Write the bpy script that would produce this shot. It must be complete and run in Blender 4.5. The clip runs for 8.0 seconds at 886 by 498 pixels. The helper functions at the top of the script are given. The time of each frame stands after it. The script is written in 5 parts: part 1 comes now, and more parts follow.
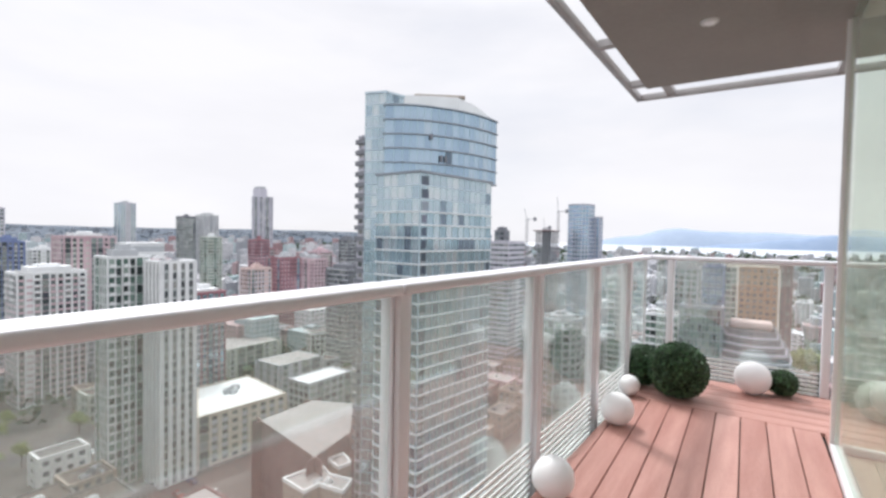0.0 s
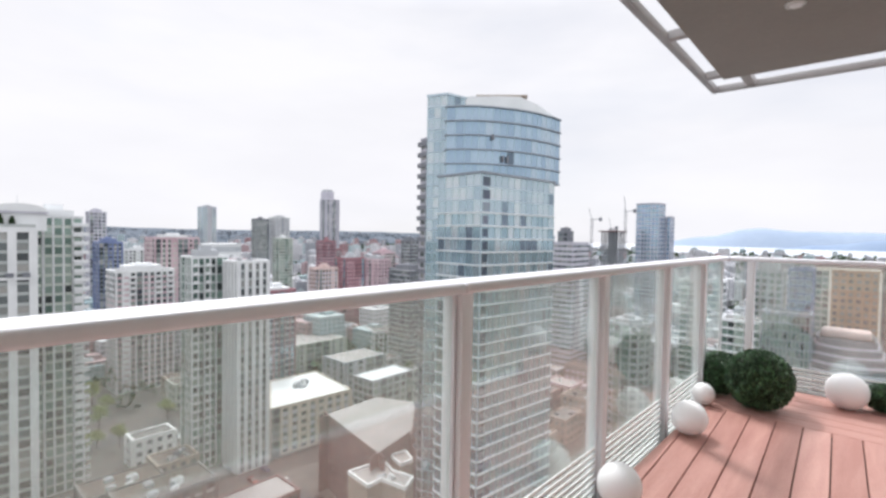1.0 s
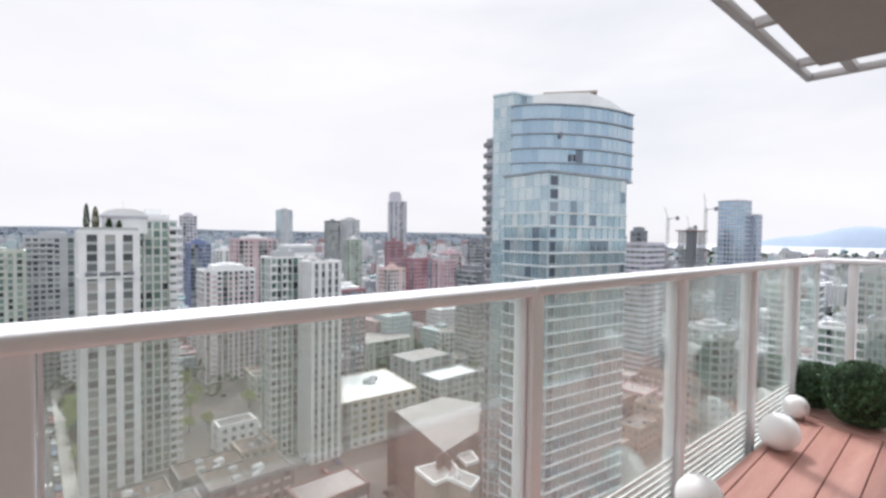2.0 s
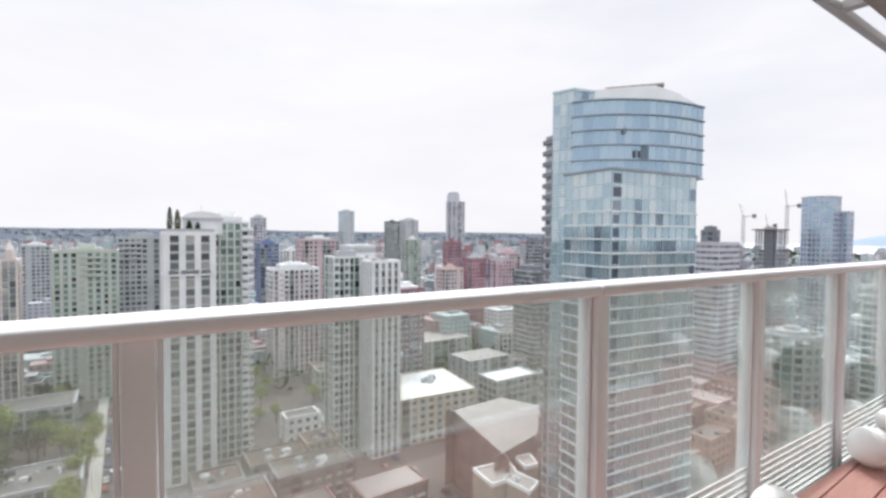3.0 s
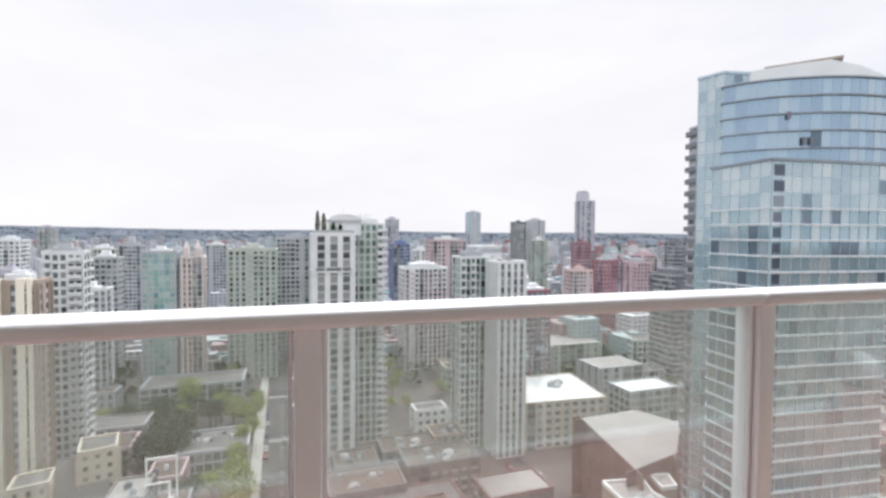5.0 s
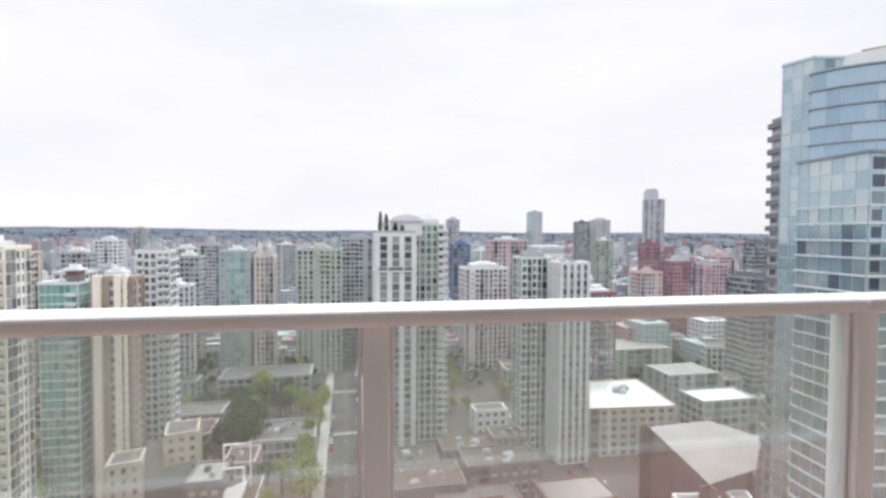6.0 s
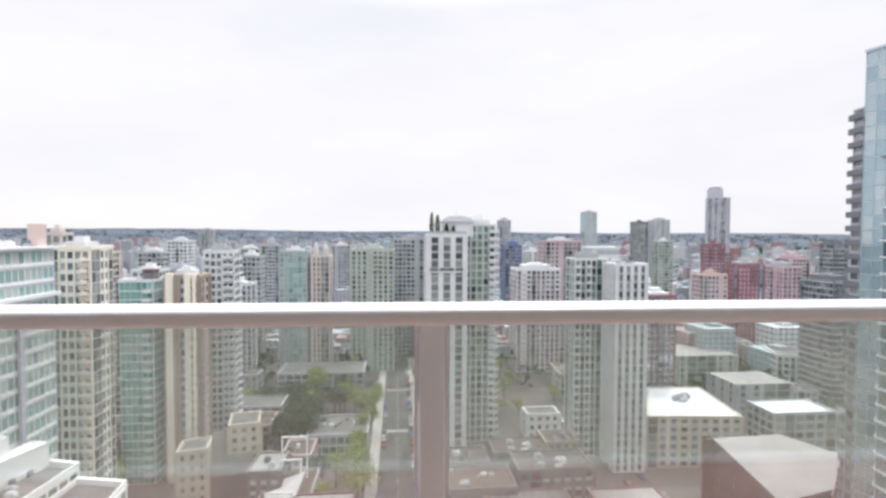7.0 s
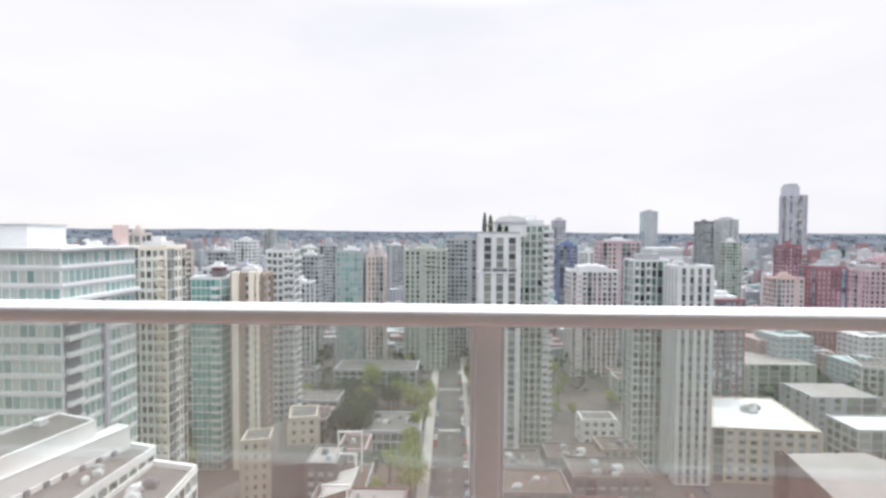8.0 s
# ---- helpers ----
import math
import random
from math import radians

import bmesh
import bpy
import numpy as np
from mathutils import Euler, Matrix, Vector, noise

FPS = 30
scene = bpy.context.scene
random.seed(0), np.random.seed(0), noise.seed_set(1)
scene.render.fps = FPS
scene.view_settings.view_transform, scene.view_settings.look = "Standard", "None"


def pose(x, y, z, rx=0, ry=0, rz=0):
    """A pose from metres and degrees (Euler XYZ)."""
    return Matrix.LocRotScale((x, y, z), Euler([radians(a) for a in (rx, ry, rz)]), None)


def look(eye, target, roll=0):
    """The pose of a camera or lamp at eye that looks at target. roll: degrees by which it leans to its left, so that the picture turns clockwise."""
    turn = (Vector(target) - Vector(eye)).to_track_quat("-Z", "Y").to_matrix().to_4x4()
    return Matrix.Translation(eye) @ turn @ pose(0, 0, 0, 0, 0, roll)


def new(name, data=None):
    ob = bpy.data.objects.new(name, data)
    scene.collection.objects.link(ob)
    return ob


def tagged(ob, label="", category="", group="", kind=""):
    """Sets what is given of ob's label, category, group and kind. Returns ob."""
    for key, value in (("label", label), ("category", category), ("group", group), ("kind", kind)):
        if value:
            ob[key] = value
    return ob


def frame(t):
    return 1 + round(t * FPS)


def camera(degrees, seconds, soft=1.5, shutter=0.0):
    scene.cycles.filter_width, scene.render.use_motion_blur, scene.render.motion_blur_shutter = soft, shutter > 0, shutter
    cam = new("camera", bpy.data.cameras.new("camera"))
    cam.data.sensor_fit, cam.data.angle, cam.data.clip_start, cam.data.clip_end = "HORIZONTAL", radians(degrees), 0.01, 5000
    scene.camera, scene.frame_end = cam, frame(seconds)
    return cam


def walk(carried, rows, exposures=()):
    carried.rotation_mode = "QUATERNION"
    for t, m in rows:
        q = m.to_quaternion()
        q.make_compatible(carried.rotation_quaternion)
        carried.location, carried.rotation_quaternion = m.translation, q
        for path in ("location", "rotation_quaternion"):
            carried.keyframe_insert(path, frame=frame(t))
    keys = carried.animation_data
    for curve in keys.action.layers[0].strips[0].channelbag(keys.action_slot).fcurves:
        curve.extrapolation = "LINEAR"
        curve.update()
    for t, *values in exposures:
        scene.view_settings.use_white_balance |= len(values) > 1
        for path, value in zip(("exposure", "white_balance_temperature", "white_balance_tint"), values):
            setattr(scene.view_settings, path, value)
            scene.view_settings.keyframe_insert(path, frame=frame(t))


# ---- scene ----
cam = camera(85.89, 8.0, soft=2.8)
# seconds, x, y, z, pitch, lean, yaw
ROWS = [
    (0.0, 0.0000, 0.0000, 1.2257, -1.684, 1.069, -56.173),
    (0.5, -0.0055, -0.0037, 1.2190, -1.653, 1.073, -52.687),
    (1.0, -0.0124, -0.0068, 1.2200, -1.695, 0.956, -48.808),
    (1.5, -0.0265, -0.0105, 1.2256, -1.710, 0.805, -44.728),
    (3.0, -0.0980, -0.0460, 1.2282, -1.791, 0.492, -33.918),
    (3.5, -0.1067, -0.0520, 1.2275, -1.837, 0.417, -30.568),
    (4.0, -0.1138, -0.0497, 1.2279, -1.849, 0.416, -26.889),
    (4.5, -0.1229, -0.0451, 1.2305, -1.833, 0.425, -22.827),
    (6.0, -0.1417, -0.0450, 1.2302, -1.856, 0.328, -11.589),
    (6.5, -0.1484, -0.0573, 1.2296, -1.829, 0.313, -8.392),
    (7.0, -0.1543, -0.0758, 1.2330, -1.801, 0.268, -5.453),
    (7.5, -0.1584, -0.0982, 1.2376, -1.812, 0.272, -2.267),
    (8.0, -0.1650, -0.1243, 1.2443, -1.794, 0.284, 0.891),
]
walk(cam, [(t, pose(x, y, z, 90 + pitch, 0, yaw) @ pose(0, 0, 0, 0, 0, lean)) for t, x, y, z, pitch, lean, yaw in ROWS],
     exposures=((0.0, 0.23, 6240, 11), (8.0, 0.23, 6240, 11)))

# ---- light ----
world = bpy.data.worlds.new("overcast_sky")
scene.world = world
world.use_nodes = True
wn, wl = world.node_tree.nodes, world.node_tree.links
wn.clear()
w_out = wn.new("ShaderNodeOutputWorld")
w_bg = wn.new("ShaderNodeBackground")
w_sky = wn.new("ShaderNodeTexSky")
w_sky.sky_type = 'NISHITA'
w_sky.sun_disc = False
w_sky.sun_elevation = radians(48)
w_sky.sun_rotation = radians(-35)
w_gain = wn.new("ShaderNodeVectorMath")
w_gain.operation = 'SCALE'
w_gain.inputs["Scale"].default_value = 0.13
wl.new(w_sky.outputs["Color"], w_gain.inputs[0])
w_tc = wn.new("ShaderNodeTexCoord")
w_map = wn.new("ShaderNodeMapping")
w_map.inputs["Scale"].default_value = (1.0, 1.0, 3.4)
wl.new(w_tc.outputs["Generated"], w_map.inputs["Vector"])
w_noise = wn.new("ShaderNodeTexNoise")
w_noise.inputs["Scale"].default_value = 1.7
w_noise.inputs["Detail"].default_value = 5.0
w_noise.inputs["Roughness"].default_value = 0.5
wl.new(w_map.outputs["Vector"], w_noise.inputs["Vector"])
w_cover = wn.new("ShaderNodeMapRange")
w_cover.inputs["From Min"].default_value = 0.30
w_cover.inputs["From Max"].default_value = 0.52
w_cover.inputs["To Min"].default_value = 0.84
w_cover.inputs["To Max"].default_value = 1.0
wl.new(w_noise.outputs["Fac"], w_cover.inputs["Value"])
w_tone = wn.new("ShaderNodeValToRGB")
w_tone.color_ramp.elements[0].position = 0.36
w_tone.color_ramp.elements[0].color = (0.92, 0.90, 0.905, 1)
w_tone.color_ramp.elements[1].position = 0.62
w_tone.color_ramp.elements[1].color = (0.975, 0.952, 0.95, 1)
w_noise2 = wn.new("ShaderNodeTexNoise")
w_noise2.inputs["Scale"].default_value = 2.6
w_noise2.inputs["Detail"].default_value = 6.0
wl.new(w_map.outputs["Vector"], w_noise2.inputs["Vector"])
wl.new(w_noise2.outputs["Fac"], w_tone.inputs["Fac"])
w_mix = wn.new("ShaderNodeMix")
w_mix.data_type = 'RGBA'
wl.new(w_cover.outputs["Result"], w_mix.inputs["Factor"])
wl.new(w_gain.outputs["Vector"], w_mix.inputs["A"])
wl.new(w_tone.outputs["Color"], w_mix.inputs["B"])
# an overcast sky is brighter overhead than at the horizon
w_sep = wn.new("ShaderNodeSeparateXYZ")
wl.new(w_tc.outputs["Generated"], w_sep.inputs[0])
w_up = wn.new("ShaderNodeMapRange")
w_up.inputs["From Min"].default_value = 0.42
w_up.inputs["From Max"].default_value = 1.0
w_up.inputs["To Min"].default_value = 0.88
w_up.inputs["To Max"].default_value = 3.0
wl.new(w_sep.outputs[2], w_up.inputs["Value"])
w_grad = wn.new("ShaderNodeVectorMath")
w_grad.operation = 'SCALE'
wl.new(w_mix.outputs["Result"], w_grad.inputs[0])
wl.new(w_up.outputs["Result"], w_grad.inputs["Scale"])
wl.new(w_grad.outputs["Vector"], w_bg.inputs["Color"])
w_bg.inputs["Strength"].default_value = 1.0
wl.new(w_bg.outputs["Background"], w_out.inputs["Surface"])

sun_data = bpy.data.lights.new("sun", 'SUN')
sun_data.energy = 2.3
sun_data.angle = radians(7)
sun_data.color = (1.0, 0.975, 0.94)
sun = new("sun", sun_data)
sun.matrix_world = look((35, 50, 80), (0, 0, 0))


# ---- materials ----
def node_mat(name):
    m = bpy.data.materials.new(name)
    m.use_nodes = True
    return m, m.node_tree.nodes, m.node_tree.links, m.node_tree.nodes["Principled BSDF"]


def surface(name, dark, light, rough=0.6, metal=0.0, scale=3.0, fine=40.0, bump=0.15, spec=0.5, per_piece=0.0, stretch=(1, 1, 1)):
    """A surface with blotches and grain between two colours, rough and bumped by the grain."""
    m, n, l, p = node_mat(name)
    tc = n.new("ShaderNodeTexCoord")
    mp = n.new("ShaderNodeMapping")
    mp.inputs["Scale"].default_value = stretch
    l.new(tc.outputs["Object"], mp.inputs["Vector"])
    a = n.new("ShaderNodeTexNoise")
    a.inputs["Scale"].default_value = scale
    a.inputs["Detail"].default_value = 4.0
    b = n.new("ShaderNodeTexNoise")
    b.inputs["Scale"].default_value = fine
    b.inputs["Detail"].default_value = 5.0
    l.new(mp.outputs["Vector"], a.inputs["Vector"])
    l.new(mp.outputs["Vector"], b.inputs["Vector"])
    mix = n.new("ShaderNodeMath")
    mix.operation = 'MULTIPLY_ADD'
    l.new(b.outputs["Fac"], mix.inputs[0])
    mix.inputs[1].default_value = 0.45
    half = n.new("ShaderNodeMath")
    half.operation = 'MULTIPLY_ADD'
    l.new(a.outputs["Fac"], half.inputs[0])
    half.inputs[1].default_value = 0.9
    half.inputs[2].default_value = -0.18
    l.new(half.outputs[0], mix.inputs[2])
    ramp = n.new("ShaderNodeValToRGB")
    ramp.color_ramp.elements[0].position = 0.25
    ramp.color_ramp.elements[0].color = (*dark, 1)
    ramp.color_ramp.elements[1].position = 0.75
    ramp.color_ramp.elements[1].color = (*light, 1)
    last = mix
    if per_piece:
        oi = n.new("ShaderNodeObjectInfo")
        gi = n.new("ShaderNodeNewGeometry")
        s = n.new("ShaderNodeMath")
        s.operation = 'ADD'
        l.new(oi.outputs["Random"], s.inputs[0])
        l.new(gi.outputs["Random Per Island"], s.inputs[1])
        fr = n.new("ShaderNodeMath")
        fr.operation = 'FRACT'
        l.new(s.outputs[0], fr.inputs[0])
        add = n.new("ShaderNodeMath")
        add.operation = 'MULTIPLY_ADD'
        l.new(fr.outputs[0], add.inputs[0])
        add.inputs[1].default_value = per_piece
        sub = n.new("ShaderNodeMath")
        sub.operation = 'SUBTRACT'
        l.new(mix.outputs[0], sub.inputs[0])
        sub.inputs[1].default_value = per_piece / 2
        l.new(sub.outputs[0], add.inputs[2])
        last = add
    l.new(last.outputs[0], ramp.inputs["Fac"])
    l.new(ramp.outputs["Color"], p.inputs["Base Color"])
    rr = n.new("ShaderNodeMapRange")
    rr.inputs["To Min"].default_value = max(0.02, rough - 0.12)
    rr.inputs["To Max"].default_value = min(1.0, rough + 0.12)
    l.new(b.outputs["Fac"], rr.inputs["Value"])
    l.new(rr.outputs["Result"], p.inputs["Roughness"])
    p.inputs["Metallic"].default_value = metal
    p.inputs["Specular IOR Level"].default_value = spec
    if bump:
        bp = n.new("ShaderNodeBump")
        bp.inputs["Strength"].default_value = bump
        bp.inputs["Distance"].default_value = 0.02
        l.new(b.outputs["Fac"], bp.inputs["Height"])
        l.new(bp.outputs["Normal"], p.inputs["Normal"])
    return m


def window_glass(name, colours, rough=0.08, metal=0.0):
    """Panes that differ one from the other: dark rooms, blinds, sky-coated glass."""
    m, n, l, p = node_mat(name)
    oi = n.new("ShaderNodeObjectInfo")
    gi = n.new("ShaderNodeNewGeometry")
    s = n.new("ShaderNodeMath")
    s.operation = 'ADD'
    l.new(oi.outputs["Random"], s.inputs[0])
    l.new(gi.outputs["Random Per Island"], s.inputs[1])
    fr = n.new("ShaderNodeMath")
    fr.operation = 'FRACT'
    l.new(s.outputs[0], fr.inputs[0])
    ramp = n.new("ShaderNodeValToRGB")
    ramp.color_ramp.interpolation = 'CONSTANT'
    e = ramp.color_ramp.elements
    e[0].color = (*colours[0][1], 1)
    e[0].position = colours[0][0]
    e[1].color = (*colours[1][1], 1)
    e[1].position = colours[1][0]
    for at, c in colours[2:]:
        k = e.new(at)
        k.color = (*c, 1)
    l.new(fr.outputs[0], ramp.inputs["Fac"])
    tc = n.new("ShaderNodeTexCoord")
    no = n.new("ShaderNodeTexNoise")
    no.inputs["Scale"].default_value = 0.35
    l.new(tc.outputs["Object"], no.inputs["Vector"])
    mx = n.new("ShaderNodeMix")
    mx.data_type = 'RGBA'
    mx.blend_type = 'MULTIPLY'
    mx.inputs["Factor"].default_value = 0.35
    l.new(ramp.outputs["Color"], mx.inputs["A"])
    l.new(no.outputs["Color"], mx.inputs["B"])
    l.new(mx.outputs["Result"], p.inputs["Base Color"])
    p.inputs["Roughness"].default_value = rough
    p.inputs["Metallic"].default_value = metal
    return m


def clear_glass(name, tint, veil=0.05, gloss=1.0, graze=0.8):
    """Thin clear pane: lets light straight through, mirrors by Fresnel, with a milky veil painting in hazy reflections.
    """
    m, n, l, p = node_mat(name)
    out = n["Material Output"]
    n.remove(p)
    tr = n.new("ShaderNodeBsdfTransparent")
    tr.inputs["Color"].default_value = (*tint, 1)
    gl = n.new("ShaderNodeBsdfGlossy")
    gl.inputs["Roughness"].default_value = 0.02
    gl.inputs["Color"].default_value = (0.95, 1.0, 0.97, 1)
    # pale diffuse share imitates reflected brightness and haze over the view
    df = n.new("ShaderNodeBsdfDiffuse")
    df.inputs["Color"].default_value = (0.84, 0.885, 0.875, 1)
    tc = n.new("ShaderNodeTexCoord")
    no = n.new("ShaderNodeTexNoise")
    no.inputs["Scale"].default_value = 2.2
    no.inputs["Detail"].default_value = 6.0
    l.new(tc.outputs["Object"], no.inputs["Vector"])
    dr = n.new("ShaderNodeMapRange")
    dr.inputs["From Min"].default_value = 0.3
    dr.inputs["From Max"].default_value = 0.75
    dr.inputs["To Min"].default_value = veil * 0.5
    dr.inputs["To Max"].default_value = veil * 1.6
    l.new(no.outputs["Fac"], dr.inputs["Value"])
    m1 = n.new("ShaderNodeMixShader")
    l.new(dr.outputs["Result"], m1.inputs["Fac"])
    l.new(tr.outputs[0], m1.inputs[1])
    l.new(df.outputs[0], m1.inputs[2])
    fz = n.new("ShaderNodeLayerWeight")
    fz.inputs["Blend"].default_value = 0.5
    pw = n.new("ShaderNodeMath")
    pw.operation = 'POWER'
    pw.inputs[1].default_value = 4.5
    l.new(fz.outputs["Facing"], pw.inputs[0])
    fm = n.new("ShaderNodeMath")
    fm.operation = 'MULTIPLY_ADD'
    fm.use_clamp = True
    fm.inputs[1].default_value = graze
    fm.inputs[2].default_value = 0.03 * gloss
    l.new(pw.outputs[0], fm.inputs[0])
    m2 = n.new("ShaderNodeMixShader")
    l.new(fm.outputs[0], m2.inputs["Fac"])
    l.new(m1.outputs[0], m2.inputs[1])
    l.new(gl.outputs[0], m2.inputs[2])
    l.new(m2.outputs[0], out.inputs["Surface"])
    return m


def far_facade(name, wall_a, wall_b, pane):
    """Walls of far blocks with storeys and window bays too small to be told apart."""
    m, n, l, p = node_mat(name)
    g = n.new("ShaderNodeNewGeometry")
    sx = n.new("ShaderNodeSeparateXYZ")
    l.new(g.outputs["Position"], sx.inputs[0])
    isl = n.new("ShaderNodeValToRGB")
    isl.color_ramp.elements[0].color = (*wall_a, 1)
    isl.color_ramp.elements[1].color = (*wall_b, 1)
    l.new(g.outputs["Random Per Island"], isl.inputs["Fac"])

    def band(socket, size, low):
        d = n.new("ShaderNodeMath")
        d.operation = 'DIVIDE'
        l.new(socket, d.inputs[0])
        d.inputs[1].default_value = size
        fr = n.new("ShaderNodeMath")
        fr.operation = 'FRACT'
        l.new(d.outputs[0], fr.inputs[0])
        gt = n.new("ShaderNodeMath")
        gt.operation = 'GREATER_THAN'
        l.new(fr.outputs[0], gt.inputs[0])
        gt.inputs[1].default_value = low
        return gt.outputs[0]
    s = n.new("ShaderNodeMath")
    l.new(sx.outputs[0], s.inputs[0])
    l.new(sx.outputs[1], s.inputs[1])
    bz, bx = band(sx.outputs[2], 3.1, 0.5), band(s.outputs[0], 3.7, 0.42)
    nz = n.new("ShaderNodeSeparateXYZ")
    l.new(g.outputs["Normal"], nz.inputs[0])
    up = n.new("ShaderNodeMath")
    up.operation = 'LESS_THAN'
    l.new(nz.outputs[2], up.inputs[0])
    up.inputs[1].default_value = 0.5
    a = n.new("ShaderNodeMath")
    a.operation = 'MULTIPLY'
    l.new(bz, a.inputs[0])
    l.new(bx, a.inputs[1])
    b = n.new("ShaderNodeMath")
    b.operation = 'MULTIPLY'
    l.new(a.outputs[0], b.inputs[0])
    l.new(up.outputs[0], b.inputs[1])
    mx = n.new("ShaderNodeMix")
    mx.data_type = 'RGBA'
    l.new(b.outputs[0], mx.inputs["Factor"])
    l.new(isl.outputs["Color"], mx.inputs["A"])
    mx.inputs["B"].default_value = (*pane, 1)
    l.new(mx.outputs["Result"], p.inputs["Base Color"])
    p.inputs["Roughness"].default_value = 0.6
    return m


M_RAIL = surface("white_powder_coat", (0.77, 0.77, 0.80), (0.84, 0.84, 0.87), 0.42, 0, 1.5, 60, 0.03)
M_POST = surface("pale_grey_powder_coat", (0.84, 0.85, 0.88), (0.90, 0.90, 0.93), 0.45, 0, 1.5, 60, 0.03)
M_SLAT = surface("white_slat_paint", (0.80, 0.81, 0.80), (0.88, 0.88, 0.87), 0.5, 0, 2, 50, 0.02)
M_PANE = clear_glass("rail_glass", (0.965, 0.99, 0.975), 0.155, 3.0)
M_DOORGLASS = clear_glass("door_glass", (0.93, 0.96, 0.91), 0.10, 5.0, 0.12)
M_DECK = surface("red_brown_composite_board", (0.42, 0.20, 0.165), (0.60, 0.335, 0.285), 0.5, 0, 2.2, 26, 0.18, per_piece=0.35, stretch=(0.6, 6, 6))
M_GAP = surface("dark_underlay", (0.03, 0.028, 0.026), (0.06, 0.055, 0.05), 0.9, 0, 4, 60, 0.2)
M_CONC = surface("pale_concrete", (0.42, 0.41, 0.40), (0.56, 0.55, 0.53), 0.8, 0, 1.4, 35, 0.25)
M_SOFFIT = surface("brown_grey_soffit_paint", (0.235, 0.22, 0.20), (0.31, 0.29, 0.265), 0.75, 0, 0.9, 30, 0.1)
M_STEEL = surface("grey_painted_steel", (0.36, 0.35, 0.35), (0.48, 0.47, 0.47), 0.45, 0.2, 2, 50, 0.04)
M_BALL = surface("white_moulded_plastic", (0.95, 0.95, 0.96), (0.98, 0.98, 0.985), 0.45, 0, 3, 70, 0.02)
M_BALL.node_tree.nodes["Principled BSDF"].inputs["Subsurface Weight"].default_value = 0.35
M_BALL.node_tree.nodes["Principled BSDF"].inputs["Subsurface Radius"].default_value = (0.12, 0.12, 0.12)
M_LEAF = surface("boxwood_leaf", (0.022, 0.062, 0.026), (0.085, 0.18, 0.075), 0.5, 0, 9, 60, 0.0, per_piece=0.7)
# near-black colour stands in for the shade inside the boxwood foliage
M_CORE = surface("inner_shade", (0.012, 0.02, 0.009), (0.03, 0.045, 0.02), 0.9, 0, 8, 60, 0.2)
M_FLOOR = surface("beige_room_floor", (0.50, 0.43, 0.34), (0.62, 0.55, 0.45), 0.35, 0, 1.5, 20, 0.05, stretch=(1, 5, 1))
M_WALL = surface("white_room_paint", (0.74, 0.73, 0.71), (0.82, 0.81, 0.79), 0.7, 0, 1, 40, 0.05)
M_LAMP = surface("lamp_trim", (0.7, 0.7, 0.68), (0.8, 0.8, 0.78), 0.3, 0.3, 4, 40, 0.02)


# ---- mesh tools ----
class Mesh:
    """Collects boxes and prisms for one mesh."""

    def __init__(self):
        self.v, self.f = [], []

    def box(self, x0, y0, z0, x1, y1, z1):
        k = len(self.v)
        self.v += [(x0, y0, z0), (x1, y0, z0), (x1, y1, z0), (x0, y1, z0), (x0, y0, z1), (x1, y0, z1), (x1, y1, z1), (x0, y1, z1)]
        self.f += [(k, k + 3, k + 2, k + 1), (k + 4, k + 5, k + 6, k + 7), (k, k + 1, k + 5, k + 4), (k + 1, k + 2, k + 6, k + 5), (k + 2, k + 3, k + 7, k + 6), (k + 3, k, k + 4, k + 7)]
        return self

    def beam(self, a, b, out, z0, z1, d0, d1):
        """A box along the plan line a to b, between the heights, from d0 to d1 metres outward."""
        k = len(self.v)
        ax, ay, bx, by = a[0], a[1], b[0], b[1]
        for z in (z0, z1):
            self.v += [(ax + out[0] * d1, ay + out[1] * d1, z), (bx + out[0] * d1, by + out[1] * d1, z), (bx + out[0] * d0, by + out[1] * d0, z), (ax + out[0] * d0, ay + out[1] * d0, z)]
        self.f += [(k, k + 3, k + 2, k + 1), (k + 4, k + 5, k + 6, k + 7), (k, k + 1, k + 5, k + 4), (k + 1, k + 2, k + 6, k + 5), (k + 2, k + 3, k + 7, k + 6), (k + 3, k, k + 4, k + 7)]
        return self

    def prism(self, poly, z0, z1):
        k, n = len(self.v), len(poly)
        self.v += [(x, y, z0) for x, y in poly] + [(x, y, z1) for x, y in poly]
        self.f += [tuple(k + i for i in reversed(range(n))), tuple(k + n + i for i in range(n))]
        self.f += [(k + i, k + (i + 1) % n, k + n + (i + 1) % n, k + n + i) for i in range(n)]
        return self

    def tube(self, a, b, r0, r1, n=7):
        a, b = Vector(a), Vector(b)
        q = (b - a).to_track_quat('Z', 'Y')
        k = len(self.v)
        for c, r in ((a, r0), (b, r1)):
            self.v += [tuple(c + q @ Vector((r * math.cos(2 * math.pi * i / n), r * math.sin(2 * math.pi * i / n), 0))) for i in range(n)]
        self.f += [(k + i, k + (i + 1) % n, k + n + (i + 1) % n, k + n + i) for i in range(n)]
        self.f += [tuple(k + i for i in reversed(range(n))), tuple(k + n + i for i in range(n))]
        return self

    def data(self, name, material, smooth=False):
        me = bpy.data.meshes.new(name)
        me.from_pydata(self.v, [], self.f)
        me.materials.append(material)
        if smooth:
            me.polygons.foreach_set("use_smooth", [True] * len(me.polygons))
        me.update()
        return me


def part(name, mesh, material, parent, label="", smooth=False):
    ob = new(name, mesh.data(name, material, smooth) if isinstance(mesh, Mesh) else mesh)
    ob.parent = parent
    if label:
        ob["label"] = label
    return ob


